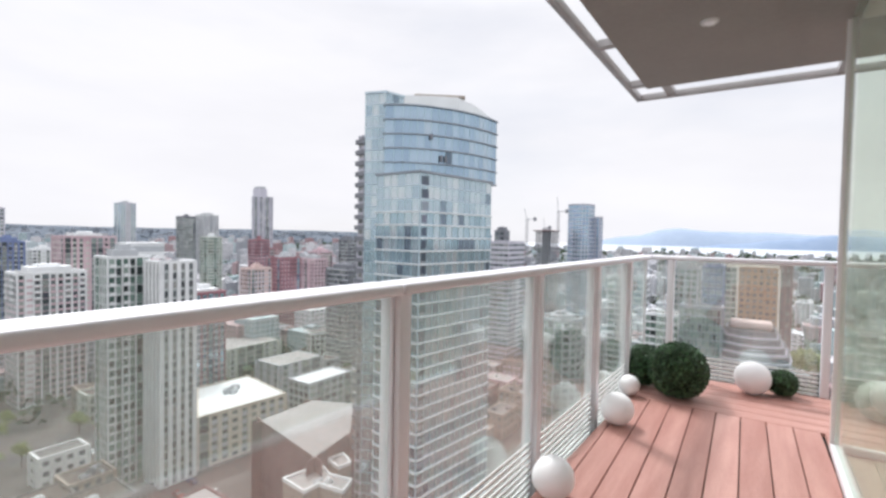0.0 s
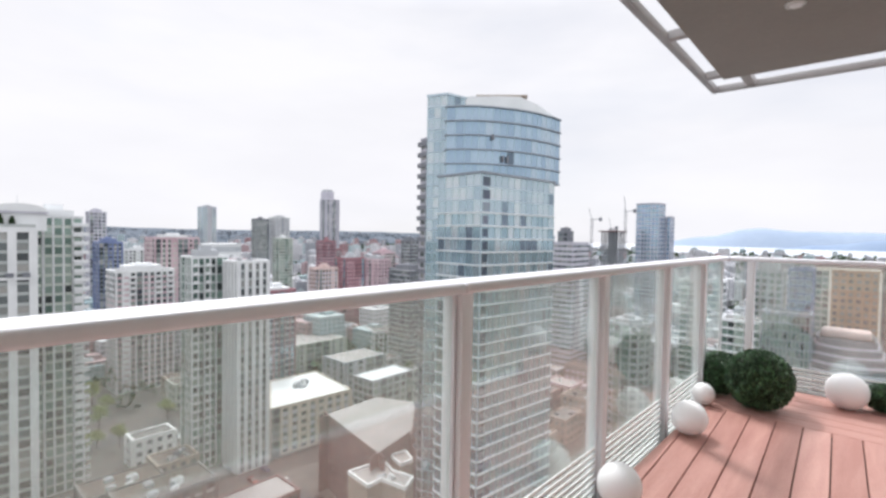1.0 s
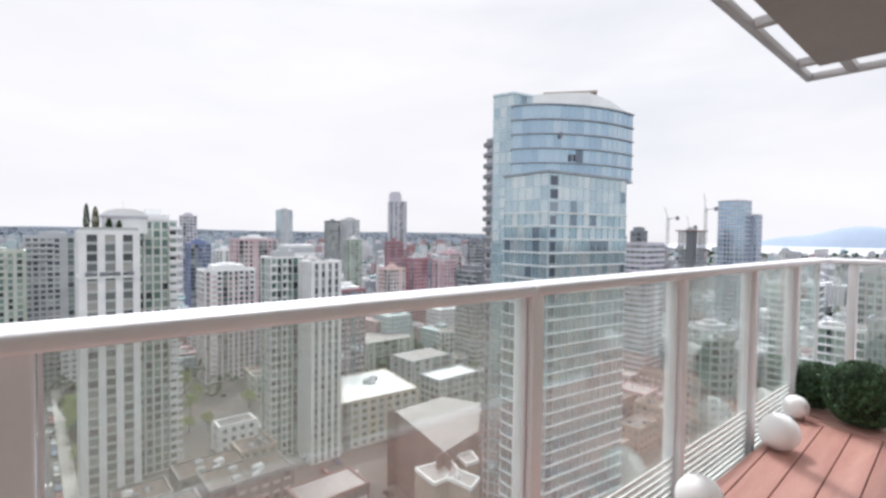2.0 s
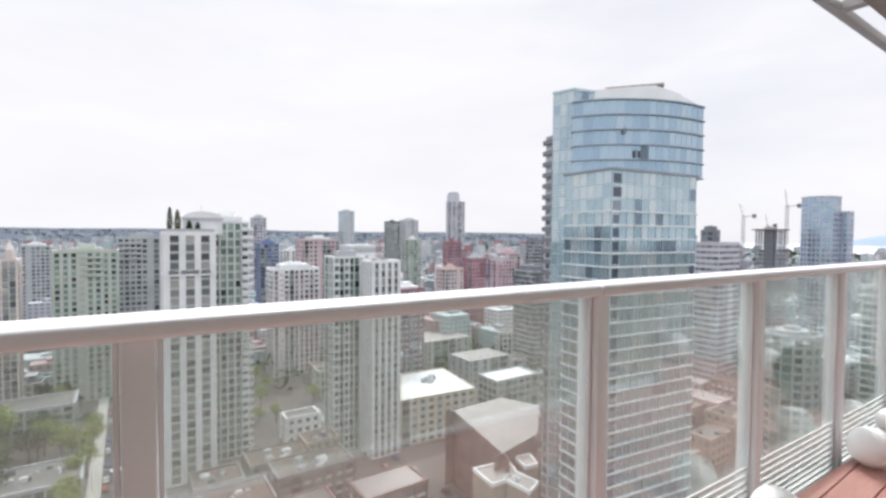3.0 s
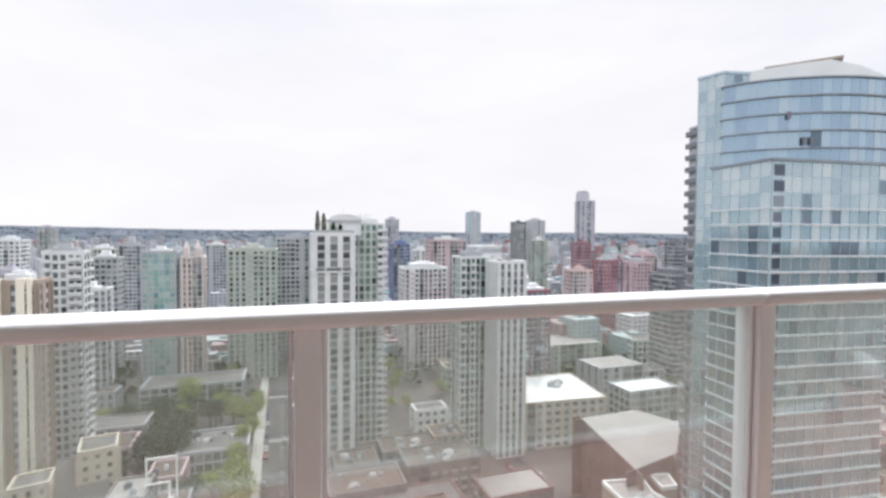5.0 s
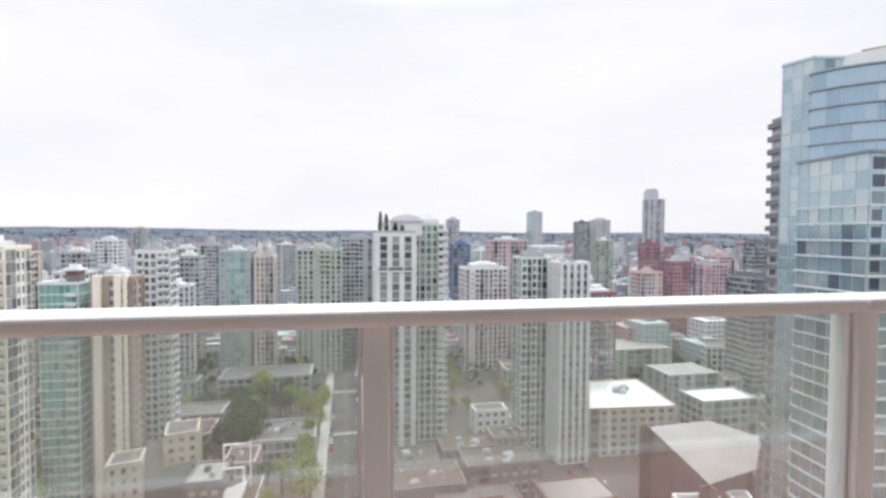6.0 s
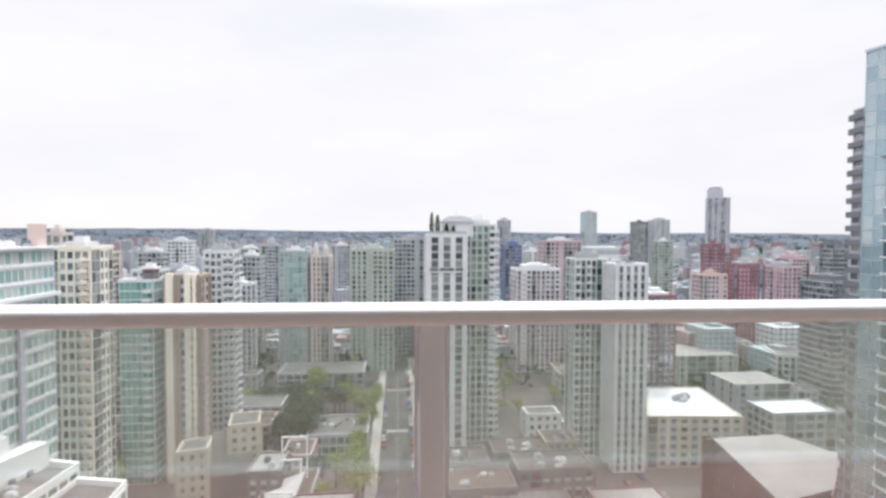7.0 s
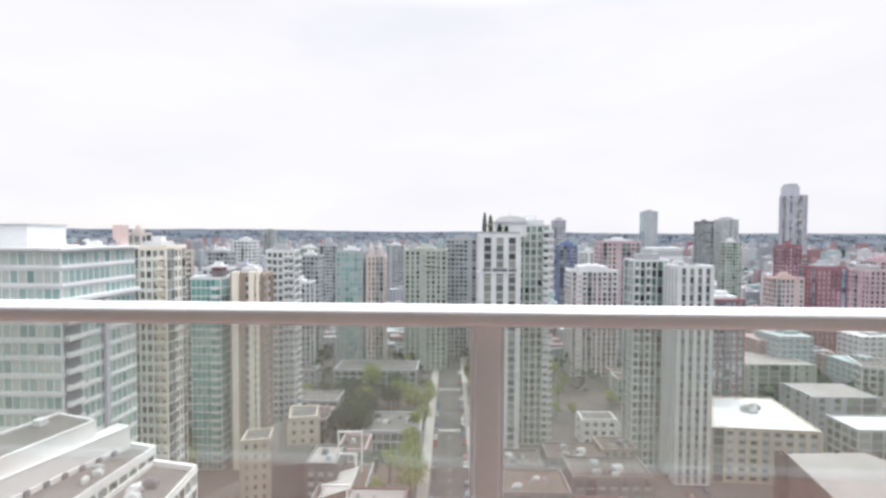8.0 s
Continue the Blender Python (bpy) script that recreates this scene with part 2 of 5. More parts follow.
def thing(name, at, label, category, group="", kind=""):
    ob = new(name)
    ob.location = at
    ob.empty_display_size = 0.2
    return tagged(ob, label, category, group, kind)


def piece(name, me, parent, at, turn=0.0, size=(1, 1, 1)):
    ob = new(name, me)
    ob.parent = parent
    ob.location, ob.rotation_euler, ob.scale = at, (0, 0, turn), size
    return ob


def bevelled(mesh, name, material, width, segments=2, smooth=True):
    """The mesh with its edges rounded off."""
    me = mesh.data(name, material)
    bm = bmesh.new()
    bm.from_mesh(me)
    bmesh.ops.bevel(bm, geom=list(bm.edges), offset=width, segments=segments, affect='EDGES', profile=0.5)
    bm.to_mesh(me)
    bm.free()
    if smooth:
        me.polygons.foreach_set("use_smooth", [True] * len(me.polygons))
    me.update()
    return me


def rect(x, y, w, d):
    return [(x - w / 2, y - d / 2), (x + w / 2, y - d / 2), (x + w / 2, y + d / 2), (x - w / 2, y + d / 2)]


# ---- balcony ----
RAIL_Y0, RAIL_Y1, RAIL_TOP, RAIL_X = 0.925, 1.048, 1.073, 4.86
DECK_Y, DECK_X, GLASS_Y, GLASS_X, SOFFIT = 0.87, 4.74, -0.37, 3.62, 2.52

slab = tagged(new("floor_slab", Mesh().prism([(-6, -4.2), (RAIL_X + 0.06, -4.2), (RAIL_X + 0.06, RAIL_Y1 + 0.02), (-6, RAIL_Y1 + 0.02)], -0.50, -0.20).data("floor_slab", M_CONC)),
              "pale concrete balcony slab under the deck", "slab", kind="structure")

deck = thing("floor", (0, 0, 0), "red-brown composite deck boards with dark gaps", "floor", kind="structure")
part("underlay", Mesh().prism([(-6, GLASS_Y + 0.01), (GLASS_X + 0.02, GLASS_Y + 0.01), (GLASS_X + 0.02, -4.15), (DECK_X - 0.01, -4.15), (DECK_X - 0.01, DECK_Y - 0.01), (-6, DECK_Y - 0.01)], -0.16, -0.030).data("underlay", M_GAP), M_GAP, deck)

railing = thing("railing", (0, 0, 0), "white metal balcony railing with clear glass panels and slatted base", "railing")
railing.rotation_euler = (0, 0, radians(-1.0))
for x0, x1 in ((-6.0, -2.73), (-2.727, 1.132), (1.135, RAIL_X)):
    seg = Mesh().box(x0, RAIL_Y0, RAIL_TOP - 0.036, x1, RAIL_Y1, RAIL_TOP)
    part("top_rail", bevelled(seg, "top_rail", M_RAIL, 0.011, 3), M_RAIL, railing)
part("top_rail", bevelled(Mesh().box(RAIL_X - 0.12, -4.2, RAIL_TOP - 0.036, RAIL_X, RAIL_Y0 - 0.002, RAIL_TOP), "top_rail_end", M_RAIL, 0.011, 3), M_RAIL, railing)
POSTS_X = (-3.9, -2.72, -1.45, -0.094, 1.178, 2.268, 3.25, 4.13)
POSTS_Y = (0.77, -0.36, -1.42, -2.5, -3.58)
post_me = bevelled(Mesh().box(-0.0285, 0, 0, 0.0285, 0.085, 1.236), "post", M_POST, 0.006, 2)
for x in POSTS_X:
    piece("post", post_me, railing, (x, 0.957, -0.2))
for y in POSTS_Y:
    piece("post", post_me, railing, (RAIL_X - 0.02, y, -0.2), radians(90))
edges = list(POSTS_X) + [RAIL_X - 0.025]
for a, b in zip(edges, edges[1:]):
    w = b - a - 0.09
    pane = part("glass_panel", Mesh().box(a + 0.040, 0.992, -0.19, b - 0.040, 1.004, 1.035), M_PANE, railing, "clear green-tinted glass panel")
    pane.visible_shadow = False
    for side in (a + 0.031, b - 0.039):
        part("glazing_bead", Mesh().box(side, 0.980, -0.19, side + 0.008, 1.016, 1.036), M_RAIL, railing)
    for k in range(11):
        z = -0.17 + k * 0.034
        part("slat", Mesh().box(a + 0.0295, 0.9845, z, b - 0.0295, 0.9915, z + 0.012), M_SLAT, railing)
edges = [0.957 - 0.02] + list(POSTS_Y)
for a, b in zip(edges, edges[1:]):
    pane = part("glass_panel", Mesh().box(RAIL_X - 0.066, b + 0.047, -0.19, RAIL_X - 0.054, a - 0.047, 1.035), M_PANE, railing, "clear green-tinted glass panel")
    pane.visible_shadow = False
    for k in range(11):
        z = -0.17 + k * 0.034
        part("slat", Mesh().box(RAIL_X - 0.0735, b + 0.039, z, RAIL_X - 0.0665, a - 0.039, z + 0.012), M_SLAT, railing)

# canopy: the slab of the balcony above, with its edge frame
tagged(new("ceiling", Mesh().prism([(-6, -4.2), (4.42, -4.2), (4.42, 0.87), (-6, 0.87)], SOFFIT, SOFFIT + 0.22).data("ceiling", M_SOFFIT)), "brown-grey painted soffit of the balcony above", "ceiling", kind="structure")
canopy = thing("canopy_frame", (4.42, 0.87, SOFFIT), "grey steel edge frame bracketed off the balcony above", "frame")


def local(m, base):
    m.v = [(x - base[0], y - base[1], z - base[2]) for x, y, z in m.v]
    return m


CB = (4.42, 0.87, SOFFIT)
part("edge_beam", bevelled(local(Mesh().box(-6, 0.975, SOFFIT - 0.012, 4.76, 1.02, SOFFIT + 0.045), CB), "edge_beam", M_STEEL, 0.005), M_STEEL, canopy)
part("edge_beam", bevelled(local(Mesh().box(4.715, -4.2, SOFFIT - 0.012, 4.76, 0.973, SOFFIT + 0.045), CB), "edge_beam_end", M_STEEL, 0.005), M_STEEL, canopy)
for x in (-2.1, -0.9, 0.3, 1.3, 2.3, 3.33, 4.33):
    part("bracket", local(Mesh().box(x - 0.035, 0.871, SOFFIT + 0.0, x + 0.035, 0.974, SOFFIT + 0.05), CB), M_STEEL, canopy)
for y in (0.72, -0.47, -1.6, -2.7):
    part("bracket", local(Mesh().box(4.421, y - 0.035, SOFFIT + 0.0, 4.714, y + 0.035, SOFFIT + 0.05), CB), M_STEEL, canopy)
down = thing("downlight", (3.24, 0.30, SOFFIT), "small round recessed downlight in the soffit, unlit", "lamp")
part("trim", Mesh().tube((0, 0, -0.012), (0, 0, 0.0), 0.045, 0.05, 20), M_LAMP, down)
part("lens", Mesh().tube((0, 0, -0.014), (0, 0, -0.0125), 0.028, 0.03, 16), M_BALL, down)

# room behind the glass
tagged(new("room_floor", Mesh().box(-6, -4.15, -0.19, GLASS_X - 0.05, GLASS_Y - 0.03, 0.0).data("room_floor", M_FLOOR)), "beige wooden floor of the room behind the glass", "floor", kind="structure")
tagged(new("wall_back", Mesh().box(-6, -4.4, -0.19, RAIL_X + 0.06, -4.205, SOFFIT).data("wall_back", M_WALL)), "plain white rear wall of the room", "wall", kind="structure")
tagged(new("wall_side", Mesh().box(-6.2, -4.4, -0.5, -6.005, RAIL_Y1, SOFFIT).data("wall_side", M_WALL)), "plain white end wall of the balcony", "wall", kind="structure")
# added out of view: white underside throws light back onto the railing posts
tagged(new("room_ceiling", Mesh().box(-6, -4.15, SOFFIT - 0.03, GLASS_X - 0.05, GLASS_Y - 0.06, SOFFIT - 0.004).data("room_ceiling", M_WALL)), "unseen white room ceiling, added to bounce light onto the posts", "ceiling", kind="structure")
glazing = thing("window_1", (0, GLASS_Y, 0), "white-framed full-height glass wall onto the balcony", "window", kind="structure")
GB = (0, GLASS_Y, 0)
for x in (GLASS_X - 0.05, 1.2, -1.2, -3.6):
    part("mullion", bevelled(local(Mesh().box(x + 0.028, GLASS_Y - 0.045, 0.0, x + 0.05, GLASS_Y, SOFFIT - 0.004), GB), "mullion", M_SLAT, 0.004), M_SLAT, glazing)
part("sill", bevelled(local(Mesh().box(-6, GLASS_Y - 0.052, 0.002, GLASS_X - 0.052, GLASS_Y + 0.004, 0.045), GB), "sill", M_RAIL, 0.005), M_RAIL, glazing)
part("sill", bevelled(local(Mesh().box(GLASS_X - 0.05, -4.15, 0.002, GLASS_X, GLASS_Y - 0.055, 0.045), GB), "sill_side", M_RAIL, 0.005), M_RAIL, glazing)
for a, b in ((-6, -3.6), (-3.55, -1.2), (-1.15, 1.2), (1.25, GLASS_X - 0.05)):
    pane = part("pane", local(Mesh().box(a + 0.002, GLASS_Y - 0.03, 0.046, b - 0.002, GLASS_Y - 0.018, SOFFIT - 0.004), GB), M_DOORGLASS, glazing, "clear tinted glass")
    pane.visible_shadow = False
pane = part("pane", local(Mesh().box(GLASS_X - 0.03, -4.15, 0.046, GLASS_X - 0.018, GLASS_Y - 0.056, SOFFIT - 0.004), GB), M_DOORGLASS, glazing, "clear tinted glass")
pane.visible_shadow = False


# ---- things on the deck ----
def globe(x, y, r, label):
    """A white moulded globe with a flattened foot and a seam."""
    ob = thing("garden_globe", (x, y, 0.001), label, "globe lamp", "white globes on the deck")
    m = Mesh()
    n, rings = 40, 24
    for i in range(rings + 1):
        a = math.pi * (0.06 + 0.94 * i / rings) if i else math.pi * 0.06
        rr, zz = r * math.sin(a), -r * math.cos(a) + r * 0.985
        if i == rings:
            rr = 0.002
        m.v += [(rr * math.cos(2 * math.pi * k / n), rr * math.sin(2 * math.pi * k / n), zz) for k in range(n)]
    for i in range(rings):
        m.f += [(i * n + k, i * n + (k + 1) % n, (i + 1) * n + (k + 1) % n, (i + 1) * n + k) for k in range(n)]
    m.f += [tuple(reversed(range(n)))]
    part("shell", m, M_BALL, ob, smooth=True)
    part("foot_ring", Mesh().tube((0, 0, 0.0), (0, 0, 0.008), r * 0.30, r * 0.24, 24), M_STEEL, ob, "grey foot ring")


globe(2.13, 0.78, 0.098, "white plastic globe on the deck beside the railing")
globe(3.23, 0.76, 0.105, "white plastic globe on the deck near the railing")
globe(3.90, 0.83, 0.078, "small white plastic globe in front of a boxwood ball")
globe(4.53, 0.03, 0.130, "white plastic globe on the deck by the end railing")
globe(4.36, -0.71, 0.140, "white plastic globe on the deck past the glass corner")


def boxwood(x, y, r, label, seed):
    """A clipped ball of many small leaves round a solid heart, dark to stand in for inner shade."""
    rnd = random.Random(seed)
    ob = thing("boxwood_ball", (x, y, 0.001), label, "topiary", "boxwood balls on the deck")
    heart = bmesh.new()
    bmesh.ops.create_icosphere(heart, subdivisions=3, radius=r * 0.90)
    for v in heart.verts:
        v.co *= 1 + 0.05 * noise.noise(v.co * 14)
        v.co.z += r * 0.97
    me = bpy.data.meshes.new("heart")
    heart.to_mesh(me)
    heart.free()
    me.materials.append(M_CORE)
    part("heart", me, M_CORE, ob, "solid inner ball coloured dark as the shade behind the leaves")
    m = Mesh()
    count = int(5200 * (r / 0.25) ** 2)
    for i in range(count):
        z = 1 - 2 * (i + 0.5) / count
        a = i * 2.39996
        q = math.sqrt(1 - z * z)
        nrm = Vector((q * math.cos(a), q * math.sin(a), z))
        d = r * (0.93 + 0.08 * rnd.random() + 0.03 * noise.noise(nrm * 5))
        c = nrm * d
        c.z += r * 0.97
        if c.z < 0.012:
            continue
        s = 0.0085 + 0.006 * rnd.random()
        u = Vector((rnd.gauss(0, 1), rnd.gauss(0, 1), rnd.gauss(0, 1))).cross(nrm).normalized()
        t = (nrm * rnd.uniform(0.3, 1.2) + u).normalized()
        w = t.cross(Vector((rnd.gauss(0, 1), rnd.gauss(0, 1), rnd.gauss(0, 1)))).normalized()
        k = len(m.v)
        m.v += [tuple(c - t * s), tuple(c + w * s * 0.55), tuple(c + t * s), tuple(c - w * s * 0.55)]
        m.f += [(k, k + 1, k + 2, k + 3)]
    part("foliage", m, M_LEAF, ob, "clipped small dark green leaves")


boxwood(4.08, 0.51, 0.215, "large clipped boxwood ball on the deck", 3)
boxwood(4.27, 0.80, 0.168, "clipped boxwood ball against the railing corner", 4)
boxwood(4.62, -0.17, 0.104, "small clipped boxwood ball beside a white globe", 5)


# ---- city: materials ----
GROUND = -85.0
C_WHITE = surface("white_render", (0.58, 0.60, 0.61), (0.72, 0.74, 0.745), 0.7, 0, 0.15, 3, 0.1)
C_BRIGHT = surface("bright_white_render", (0.76, 0.76, 0.76), (0.84, 0.84, 0.835), 0.7, 0, 0.15, 3, 0.1)
C_CREAM = surface("cream_render", (0.76, 0.71, 0.61), (0.86, 0.82, 0.72), 0.7, 0, 0.12, 3, 0.1)
C_BEIGE = surface("beige_concrete", (0.48, 0.43, 0.36), (0.60, 0.55, 0.47), 0.75, 0, 0.12, 3, 0.1)
C_GREY = surface("grey_concrete", (0.34, 0.36, 0.38), (0.46, 0.48, 0.50), 0.75, 0, 0.12, 3, 0.1)
C_DARK = surface("charcoal_cladding", (0.13, 0.14, 0.165), (0.21, 0.22, 0.245), 0.5, 0, 0.12, 3, 0.05)
C_TAUPE = surface("taupe_render", (0.30, 0.25, 0.21), (0.40, 0.34, 0.29), 0.75, 0, 0.12, 3, 0.1)
C_PINK = surface("pink_brick", (0.42, 0.30, 0.33), (0.60, 0.48, 0.51), 0.8, 0, 0.15, 4, 0.1)
C_RED = surface("red_brick", (0.225, 0.10, 0.12), (0.335, 0.185, 0.205), 0.8, 0, 0.15, 4, 0.1)
C_SLATE = surface("slate_grey_brick", (0.13, 0.125, 0.125), (0.22, 0.21, 0.205), 0.85, 0, 0.15, 4, 0.1)
C_BROWN = surface("brown_brick", (0.135, 0.08, 0.08), (0.21, 0.135, 0.13), 0.85, 0, 0.15, 4, 0.1)
C_ORANGE = surface("ochre_brick", (0.31, 0.18, 0.10), (0.45, 0.28, 0.16), 0.8, 0, 0.15, 4, 0.1)
C_BLUE = surface("blue_cladding", (0.11, 0.15, 0.29), (0.18, 0.23, 0.38), 0.5, 0, 0.15, 4, 0.05)
C_LILAC = surface("lilac_grey_concrete", (0.40, 0.40, 0.46), (0.52, 0.52, 0.58), 0.7, 0, 0.15, 4, 0.05)
C_SAGE = surface("sage_grey_render", (0.38, 0.42, 0.38), (0.50, 0.53, 0.48), 0.7, 0, 0.15, 4, 0.05)
C_PEACH = surface("peach_render", (0.54, 0.48, 0.455), (0.69, 0.63, 0.60), 0.7, 0, 0.15, 4, 0.05)
C_PANEL = surface("grey_green_spandrel", (0.30, 0.33, 0.33), (0.43, 0.46, 0.45), 0.5, 0, 0.3, 5, 0.05)
C_CORAL = surface("rose_render", (0.50, 0.38, 0.36), (0.62, 0.50, 0.47), 0.7, 0, 0.15, 4, 0.05)
C_TAN = surface("tan_roof_membrane", (0.26, 0.245, 0.24), (0.36, 0.34, 0.335), 0.8, 0, 0.08, 2, 0.1)
C_ROOF = surface("grey_roof_gravel", (0.12, 0.118, 0.116), (0.22, 0.215, 0.21), 0.95, 0, 0.2, 6, 0.3, spec=0.08)
C_TAR = surface("brown_tar_roof", (0.085, 0.07, 0.062), (0.17, 0.145, 0.13), 0.95, 0, 0.2, 6, 0.3, spec=0.08)
C_MULL = surface("pale_mullion_metal", (0.62, 0.66, 0.67), (0.76, 0.79, 0.80), 0.4, 0.1, 0.2, 5, 0.03)
C_SLABEDGE = surface("slab_edge_metal", (0.20, 0.23, 0.27), (0.29, 0.32, 0.36), 0.5, 0.1, 0.2, 5, 0.03)
G_BLUE = window_glass("blue_coated_glass", [(0.0, (0.38, 0.54, 0.68)), (0.35, (0.44, 0.60, 0.73)), (0.7, (0.35, 0.50, 0.64)), (0.88, (0.48, 0.62, 0.73)), (0.985, (0.16, 0.22, 0.28))], 0.10, 0.85)
G_PALE = window_glass("pale_glass", [(0.0, (0.40, 0.56, 0.64)), (0.3, (0.50, 0.64, 0.70)), (0.55, (0.32, 0.47, 0.54)), (0.72, (0.20, 0.27, 0.34)), (0.80, (0.56, 0.67, 0.72))], 0.10, 0.75)
G_CLEARBLUE = window_glass("pale_blue_curtain_glass", [(0.0, (0.46, 0.60, 0.67)), (0.3, (0.54, 0.67, 0.73)), (0.6, (0.42, 0.56, 0.64)), (0.8, (0.60, 0.71, 0.75)), (0.96, (0.24, 0.33, 0.40))], 0.10, 0.75)
C_CROWN = surface("blue_grey_glazing_bar", (0.40, 0.50, 0.57), (0.50, 0.60, 0.66), 0.4, 0.3, 0.2, 5, 0.02)
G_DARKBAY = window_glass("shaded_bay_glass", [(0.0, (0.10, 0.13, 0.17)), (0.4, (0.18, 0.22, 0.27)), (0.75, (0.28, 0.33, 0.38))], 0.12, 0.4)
G_TEAL = window_glass("teal_glass", [(0.0, (0.40, 0.60, 0.58)), (0.35, (0.54, 0.71, 0.68)), (0.6, (0.27, 0.45, 0.45)), (0.72, (0.64, 0.76, 0.73))], 0.10, 0.35)
G_TURQ = window_glass("turquoise_glass", [(0.0, (0.27, 0.54, 0.50)), (0.4, (0.38, 0.64, 0.59)), (0.7, (0.18, 0.40, 0.40)), (0.88, (0.52, 0.70, 0.66))], 0.12, 0.25)
G_GREY = window_glass("grey_glass", [(0.0, (0.10, 0.12, 0.13)), (0.3, (0.20, 0.24, 0.25)), (0.55, (0.33, 0.37, 0.37)), (0.8, (0.48, 0.51, 0.50))], 0.12, 0.4)
G_GREEN = window_glass("green_glass", [(0.0, (0.14, 0.23, 0.20)), (0.3, (0.27, 0.39, 0.35)), (0.6, (0.40, 0.52, 0.47)), (0.82, (0.05, 0.07, 0.07))], 0.1, 0.4)
F_MIX = far_facade("far_pale_blocks", (0.28, 0.30, 0.33), (0.66, 0.66, 0.68), (0.17, 0.19, 0.22))
F_RED = far_facade("far_brick_blocks", (0.27, 0.15, 0.16), (0.46, 0.36, 0.37), (0.17, 0.15, 0.17))
F_TEAL = far_facade("far_glass_blocks", (0.30, 0.40, 0.42), (0.50, 0.55, 0.57), (0.18, 0.25, 0.28))
M_TREE = surface("street_tree_leaf", (0.10, 0.15, 0.035), (0.33, 0.38, 0.09), 0.6, 0, 0.5, 8, 0.0, per_piece=0.5)
M_WOOD = surface("dark_wood_leaf", (0.025, 0.05, 0.025), (0.06, 0.09, 0.045), 0.7, 0, 0.5, 8, 0.0, per_piece=0.5, spec=0.08)
M_OLIVE = surface("olive_cypress_leaf", (0.06, 0.07, 0.03), (0.14, 0.14, 0.06), 0.7, 0, 0.5, 8, 0.0, per_piece=0.5, spec=0.08)
M_BARK = surface("bark", (0.06, 0.045, 0.035), (0.12, 0.09, 0.07), 0.9, 0, 2, 20, 0.3)
M_ASPHALT = surface("asphalt", (0.07, 0.07, 0.07), (0.12, 0.12, 0.12), 0.9, 0, 0.1, 4, 0.1, spec=0.08)
M_LAND = surface("city_ground", (0.09, 0.083, 0.078), (0.18, 0.168, 0.158), 0.9, 0, 0.03, 0.4, 0.1, spec=0.08)
# woodland colour shifted to grey-blue, so the haze is painted in
M_HILL = surface("hazed_wooded_hill", (0.035, 0.052, 0.068), (0.14, 0.16, 0.19), 0.9, 0, 0.004, 0.03, 0.0, spec=0.08)
# distance haze is mixed into this base colour
M_MOUNT = surface("hazed_far_mountain", (0.24, 0.30, 0.39), (0.30, 0.36, 0.45), 0.9, 0, 0.002, 0.02, 0.0, spec=0.08)
# low-contrast grey-blue walls with the haze in their colour
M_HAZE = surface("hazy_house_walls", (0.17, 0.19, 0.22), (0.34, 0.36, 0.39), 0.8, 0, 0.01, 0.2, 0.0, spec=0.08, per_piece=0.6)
# cape colour carries its haze too, a step darker than the range behind
M_CAPE = surface("hazed_near_mountain", (0.17, 0.23, 0.33), (0.23, 0.29, 0.38), 0.9, 0, 0.002, 0.02, 0.0, spec=0.08)
M_SEA = surface("sea", (0.46, 0.50, 0.55), (0.58, 0.61, 0.64), 0.25, 0, 0.004, 0.06, 0.05)
M_PAVE = surface("pavement", (0.36, 0.35, 0.33), (0.46, 0.45, 0.42), 0.9, 0, 0.1, 4, 0.1)
M_LINE = surface("road_paint", (0.6, 0.6, 0.58), (0.72, 0.72, 0.7), 0.7, 0, 0.5, 6, 0.0)

CUBE = {}


def unit_pane(glass):
    if glass.name not in CUBE:
        CUBE[glass.name] = Mesh().box(-0.5, -0.5, -0.5, 0.5, 0.5, 0.5).data("window_pane", glass)
    return CUBE[glass.name]


